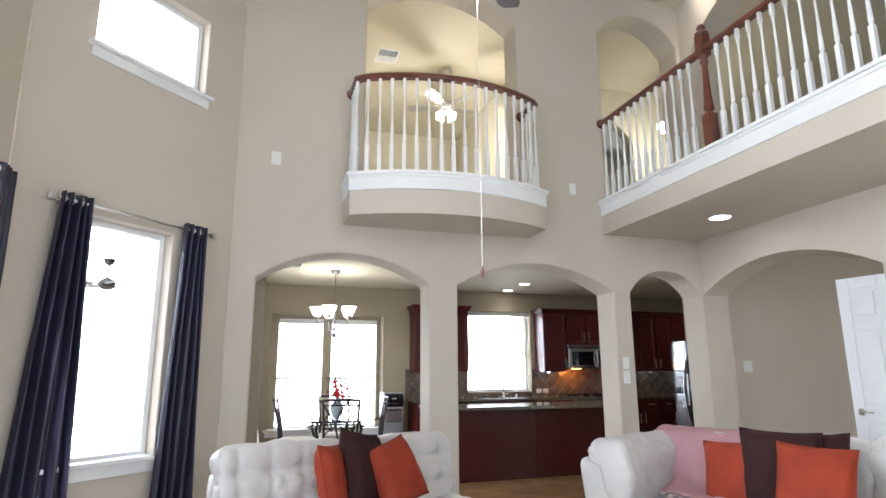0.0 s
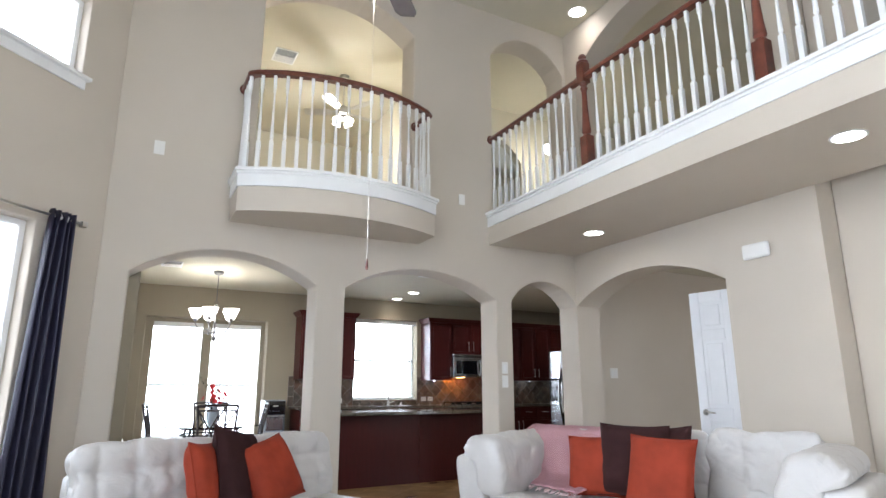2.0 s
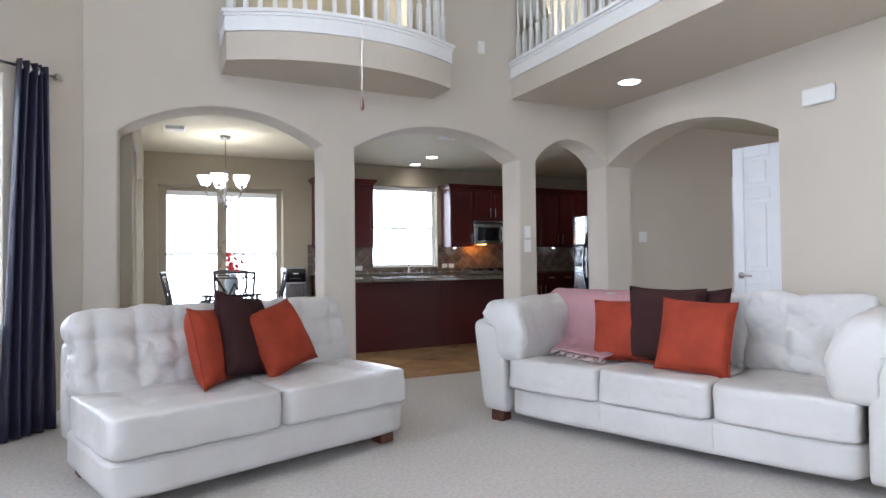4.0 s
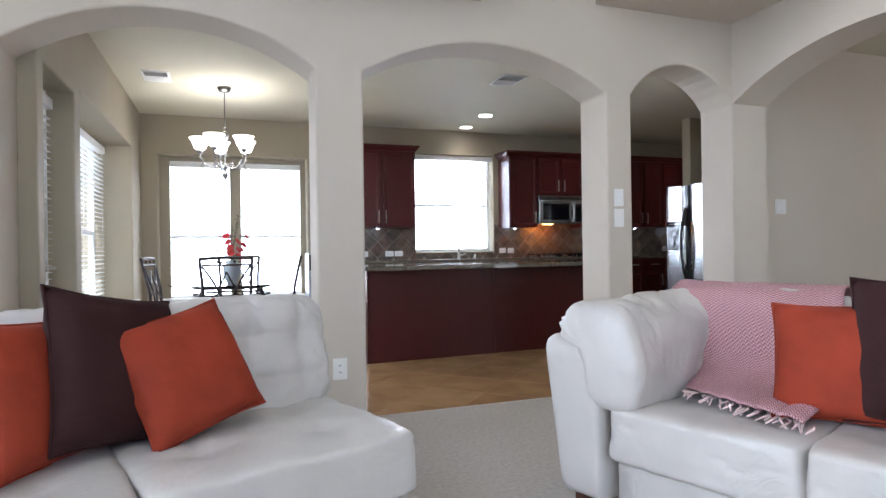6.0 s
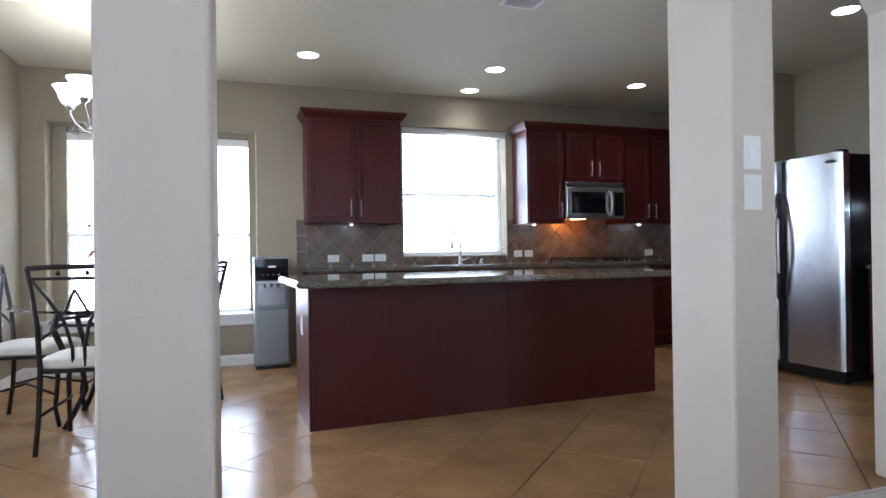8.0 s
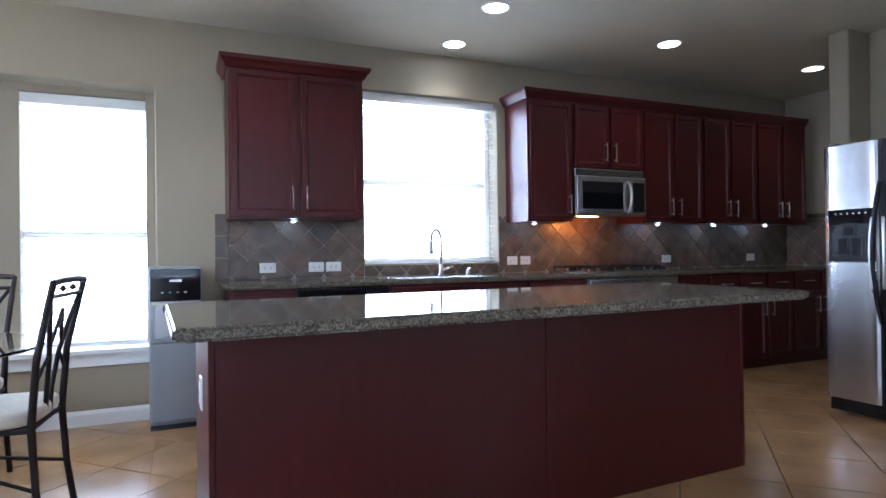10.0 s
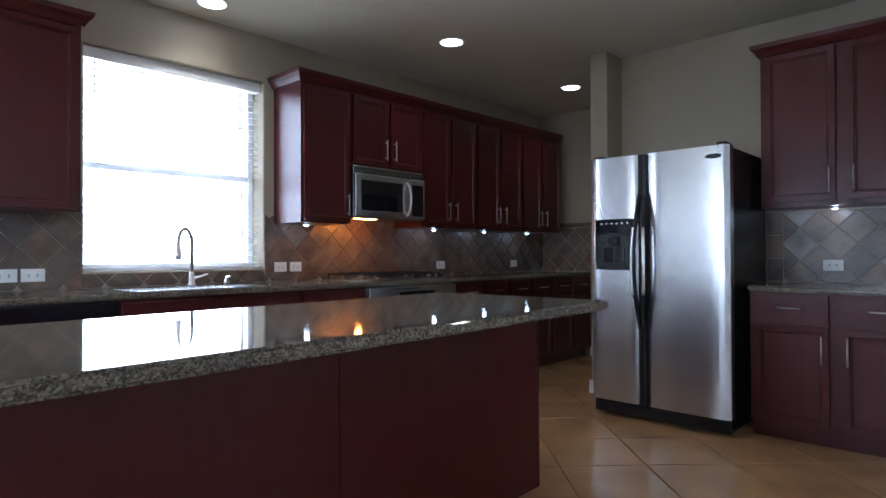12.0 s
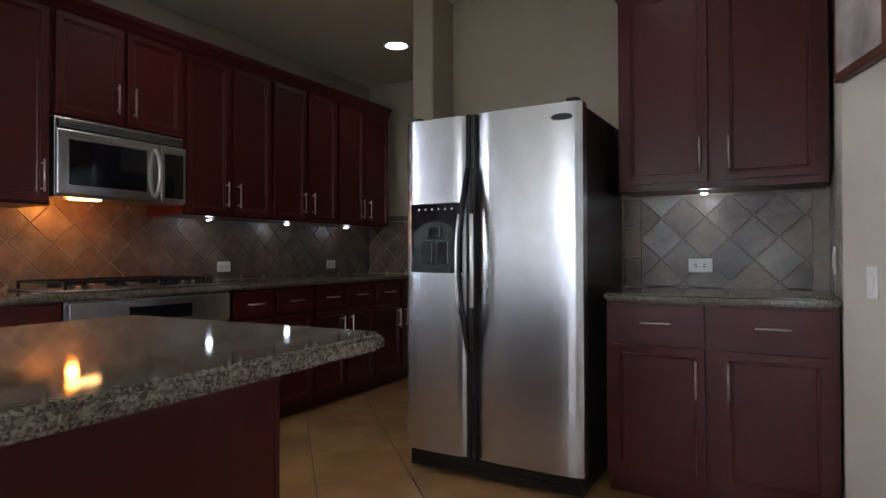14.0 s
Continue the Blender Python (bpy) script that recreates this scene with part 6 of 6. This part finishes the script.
# ---- doors, skirting and wall things ----
def six_panel(w, h):
    bm = bmesh.new()
    box(bm, 0, w, -0.014, 0.014, 0, h)
    st, rails = 0.10, [0, 0.18, 0.86, 0.98, 1.62, 1.72, h - 0.10, h]
    for s in (-1, 1):
        ya, yb = (0.0141, 0.0225) if s > 0 else (-0.0225, -0.0141)
        for x0, x1 in ((0, st), (w / 2 - 0.05, w / 2 + 0.05), (w - st, w)):
            box(bm, x0, x1, ya, yb, 0, h, bevel=0.005, seg=1)
        for z0, z1 in ((0, rails[1]), (rails[2], rails[3]), (rails[4], rails[5]), (rails[6], h)):
            for x0, x1 in ((st, w / 2 - 0.05), (w / 2 + 0.05, w - st)):
                box(bm, x0, x1, ya, yb, z0, z1, bevel=0.005, seg=1)
        for z0, z1 in ((rails[1], rails[2]), (rails[3], rails[4]), (rails[5], rails[6])):
            for x0, x1 in ((st, w / 2 - 0.05), (w / 2 + 0.05, w - st)):
                box(bm, x0 + 0.035, x1 - 0.035, ya, yb - 0.001 * s if s > 0 else yb, z0 + 0.035, z1 - 0.035, bevel=0.006, seg=1)
    return bm


dl = thing("door_1", 6.19, 5.22, 0.01, -80)
dl["kind"] = "structure"
leaf = part("door_leaf", six_panel(0.76, 2.09), DOORW, dl)
bm = lathe([(0.030, 0), (0.030, 0.008), (0.012, 0.012), (0.011, 0.045)], 18)
turned(bm, pose(0.065, -0.018, 0.94, 90, 0, 0))
tube([(0.065, -0.06, 0.94), (0.10, -0.063, 0.945), (0.175, -0.060, 0.937)], [0.011, 0.009, 0.007], 10, bm)
part("door_handle", bm, NICKEL, leaf, "satin nickel lever handle", smooth=True)

dc = thing("door_2", 8.08, 6.69, 0, 0)
dc["kind"] = "structure"
part("door_casing", boxes((-0.09, 0, -0.02, -0.001, 0, 2.13), (0.80, 0.89, -0.02, -0.001, 0, 2.13), (0, 0.80, -0.02, -0.001, 2.04, 2.13), bevel=0.004), TRIM, dc)
lf = part("door_leaf", turned(six_panel(0.79, 2.03), pose(0.005, -0.006, 0.005)), DOORW, dc)

pd = thing("patio_door", XD - 0.16, 6.96, 0, 90, "white glazed patio door with a slatted blind and lever", "door")
part("door_leaf", boxes((0.0, 0.09, 0, 0.04, 0, 2.14), (0.60, 0.69, 0, 0.04, 0, 2.14), (0.09, 0.60, 0, 0.04, 0, 0.22), (0.09, 0.60, 0, 0.04, 2.02, 2.14), bevel=0.003), DOORW, pd)
g = part("pane", boxes((0.09, 0.60, 0.018, 0.022, 0.22, 2.02)), GLASS, pd)
g.visible_shadow = False
bm = lathe([(0.028, 0), (0.028, 0.008), (0.011, 0.012), (0.010, 0.045)], 18)
turned(bm, pose(0.64, 0, 0.96, 90, 0, 0))
tube([(0.64, -0.05, 0.96), (0.60, -0.053, 0.963), (0.53, -0.05, 0.955)], [0.010, 0.008, 0.006], 10, bm)
part("door_handle", bm, NICKEL, pd, "satin nickel lever handle", smooth=True)
blind(pose(XD - 0.165, 7.02, 0.24, 0, 0, 90), 0.57, 1.84, "white slatted blind on the glazed patio door")

SK = [(0, 0), (0.014, 0), (0.014, 0.075), (0.010, 0.088), (0.006, 0.10), (0, 0.10)]
for n, path in enumerate((
        [(BAY[0], YA, 0), (1.15, YA, 0)], [(2.735, YA, 0), (2.985, YA, 0)], [(4.69, YA, 0), (4.885, YA, 0)],
        [(BX, YS, 0), (BX, BY, 0), (BAY[0], BAY[1], 0)], [(XR, 4.495, 0), (XR, 3.645, 0), (XR + 0.208, 3.638, 0), (XR + 0.208, YS, 0)],
        [(XR2, 6.689, 0), (7.985, 6.689, 0)],
        [(XD, 7.68, 0), (XD, YK, 0), (3.19, YK, 0)], [(XE, YK - 0.62, 0), (XE, 9.365, 0)], [(7.86, 9.365, 0), (7.86, 9.205, 0)])):
    trim_run("baseboard", path, SK)

sr = thing("door_chime", XR - 0.001, 4.30, 2.29, -90, "white rounded chime box on the beige wall", "chime box")
part("cover", boxes((0, 0.24, -0.045, 0, -0.065, 0.065), bevel=0.022, seg=4), PLASTIC, sr, smooth=False)
uv_ = thing("wall_vent", 2.02, 11.199, 4.55, 0, "white slatted wall vent upstairs", "air vent")
part("frame", boxes((-0.18, 0.18, -0.01, 0, -0.10, 0.10), bevel=0.003), TRIM, uv_)
for i in range(7):
    part("slat", boxes((-0.16, 0.16, -0.016, -0.0105, -0.08 + i * 0.025, -0.072 + i * 0.025)), GREYPL, uv_)
pic = thing("wall_picture", 7.25, SLANT(7.25) + 0.001, 2.02, 198.5, "dark-framed grey canvas picture on the kitchen wall", "picture")
part("frame", boxes((-0.19, 0.19, -0.035, 0, -0.3, 0.3), bevel=0.006), DARKWOOD, pic)
part("canvas", boxes((-0.16, 0.16, -0.038, -0.0355, -0.27, 0.27)), material("grey_print", (0.32, 0.27, 0.25), 0.6, vary=0.5, scale=5), pic)


# ---- tiles ----
def clip(poly, rect):
    x0, x1, y0, y1 = rect
    for axis, lim, sign in ((0, x0, 1), (0, x1, -1), (1, y0, 1), (1, y1, -1)):
        out = []
        for i, p in enumerate(poly):
            q = poly[(i + 1) % len(poly)]
            a, b = sign * (p[axis] - lim), sign * (q[axis] - lim)
            if a >= 0:
                out.append(p)
            if a * b < 0:
                f = a / (a - b)
                out.append((p[0] + (q[0] - p[0]) * f, p[1] + (q[1] - p[1]) * f))
        poly = out
        if len(poly) < 3:
            return []
    return poly


def prism(poly, th, ch=0.0015):
    """A thin piece in the xy plane, its face up at th with a small chamfer."""
    me = bpy.data.meshes.new("tile")
    cx = sum(p[0] for p in poly) / len(poly)
    cy = sum(p[1] for p in poly) / len(poly)
    n = len(poly)
    vs = [(p[0], p[1], 0) for p in poly] + [(p[0], p[1], th - ch) for p in poly]
    for p in poly:
        d = math.hypot(p[0] - cx, p[1] - cy) or 1
        vs.append((p[0] - (p[0] - cx) / d * ch * 1.4, p[1] - (p[1] - cy) / d * ch * 1.4, th))
    fs = [tuple(range(2 * n, 3 * n))]
    for k in (0, n):
        fs += [(k + i, k + (i + 1) % n, k + n + (i + 1) % n, k + n + i) for i in range(n)]
    me.from_pydata(vs, [], fs)
    me.update()
    return me


def diagonal_tiles(parent, m, rects, size, joint, th, mat, origin=(0, 0), rough=0.0, seed=1):
    """Square tiles set on the diagonal over rectangles of a plane; m takes the plane's x, y, up into the world."""
    rnd = random.Random(seed)
    h = size / math.sqrt(2)
    s = (size - joint) / math.sqrt(2)
    whole = prism([(s, 0), (0, s), (-s, 0), (0, -s)], th)
    whole.materials.append(mat)
    for rect in rects:
        x0, x1, y0, y1 = rect
        for i in range(math.floor((x0 - origin[0]) / h) - 1, math.ceil((x1 - origin[0]) / h) + 2):
            for j in range(math.floor((y0 - origin[1]) / h) - 1, math.ceil((y1 - origin[1]) / h) + 2):
                if (i + j) % 2:
                    continue
                cx, cy = origin[0] + i * h, origin[1] + j * h
                poly = clip([(cx + s, cy), (cx, cy + s), (cx - s, cy), (cx, cy - s)], rect)
                if len(poly) < 3:
                    continue
                area = abs(sum(poly[k][0] * poly[(k + 1) % len(poly)][1] - poly[(k + 1) % len(poly)][0] * poly[k][1] for k in range(len(poly)))) / 2
                if area < size * size * 0.02:
                    continue
                if area > 2 * s * s * 0.999:
                    me = whole
                else:
                    me = prism([(p[0] - cx, p[1] - cy) for p in poly], th)
                    me.materials.append(mat)
                ob = new("tile", me)
                ob.parent = parent
                ob.matrix_basis = m @ pose(cx, cy, rnd.uniform(-rough, rough))


def backsplash():
    wall = bpy.data.objects["wall_kitchen_north"]
    to = pose(0, YK - 0.002, 0, 90, 0, 0)
    bm = boxes((3.56, 4.648, YK - 0.004, YK - 0.0005, 0.916, 1.40), (4.648, 5.822, YK - 0.004, YK - 0.0005, 0.916, 1.005), (5.822, XE - 0.001, YK - 0.004, YK - 0.0005, 0.916, 1.42))
    structure("backsplash_grout", bm, GROUT)
    diagonal_tiles(wall, to, [(3.66, 4.64, 0.919, 1.40), (4.645, 5.82, 0.919, 1.0), (5.825, 9.39, 0.919, 1.40)], 0.155, 0.005, 0.009, SLATE, (4.0, 1.16), 0.0008, 2)
    for k in range(3):
        me = prism([(0, 0), (0.09, 0), (0.09, 0.15), (0, 0.15)], 0.009)
        me.materials.append(SLATE)
        ob = new("tile", me)
        ob.parent = wall
        ob.matrix_basis = to @ pose(3.565, 0.921 + k * 0.157, 0)
    for k in range(7):
        me = prism([(0, 0), (0.085, 0), (0.085, 0.05), (0, 0.05)], 0.009)
        me.materials.append(SLATE)
        ob = new("tile", me)
        ob.parent = bpy.data.objects["wall_kitchen_east"]
        ob.matrix_basis = pose(XE - 0.002, YK - 0.32, 0) @ pose(0, 0, 0, 90, 0, -90) @ pose(-0.30 + k * 0.09, 1.405, 0)
    e = bpy.data.objects["wall_kitchen_east"]
    structure("backsplash_grout_east", boxes((XE - 0.004, XE - 0.0005, 10.20, YK - 0.005, 0.916, 1.405)), GROUT)
    diagonal_tiles(e, pose(XE - 0.002, YK, 0, 0, 0, 0) @ pose(0, 0, 0, 90, 0, -90), [(0.012, 0.64, 0.919, 1.40)], 0.155, 0.005, 0.009, SLATE, (0.1, 1.16), 0.0008, 3)
    c = bpy.data.objects["wall_cabinet_side"]
    structure("backsplash_grout_small", boxes((XC - 0.004, XC - 0.0005, YH + 0.005, 8.13, 0.916, 1.388)), GROUT)
    diagonal_tiles(c, pose(XC - 0.002, 8.13, 0, 90, 0, -90), [(0.10, 0.885, 0.919, 1.388)], 0.155, 0.005, 0.009, SLATE2, (0.2, 1.17), 0.0012, 7)
    for k in range(3):
        me = prism([(0, 0), (0.09, 0), (0.09, 0.15), (0, 0.15)], 0.009)
        me.materials.append(SLATE2)
        ob = new("tile", me)
        ob.parent = c
        ob.matrix_basis = pose(XC - 0.002, 8.13, 0, 90, 0, -90) @ pose(0.003, 0.921 + k * 0.157, 0)
    n = bpy.data.objects["wall_hall_north"]
    structure("backsplash_grout_side", boxes((7.47, XC - 0.005, YH + 0.0005, YH + 0.004, 0.916, 1.45)), GROUT)
    diagonal_tiles(n, pose(XC, YH + 0.002, 0, 90, 0, 180), [(0.012, 0.56, 0.919, 1.45)], 0.155, 0.005, 0.009, SLATE2, (0.1, 1.2), 0.0012, 9)
    for k in range(4):
        me = prism([(0, 0), (0.075, 0), (0.075, 0.128), (0, 0.128)], 0.009)
        me.materials.append(SLATE2)
        ob = new("tile", me)
        ob.parent = n
        ob.matrix_basis = pose(XC, YH + 0.002, 0, 90, 0, 180) @ pose(0.565, 0.921 + k * 0.133, 0)


backsplash()
fl = bpy.data.objects["floor_kitchen"]
diagonal_tiles(fl, pose(0, 0, -0.008), [(XD, 3.2, YA + 0.21, YK), (3.2, 7.87, YA + 0.21, YK), (7.87, XE, 9.36, YK), (7.87, XC, YH, 9.21)], 0.46, 0.005, 0.008, FLOORT, (3.0, 7.0), 0.0003, 4)
structure("carpet_edge", boxes((BAY[0], XR2, YA + 0.19, YA + 0.212, -0.004, 0.003)), CARPET)
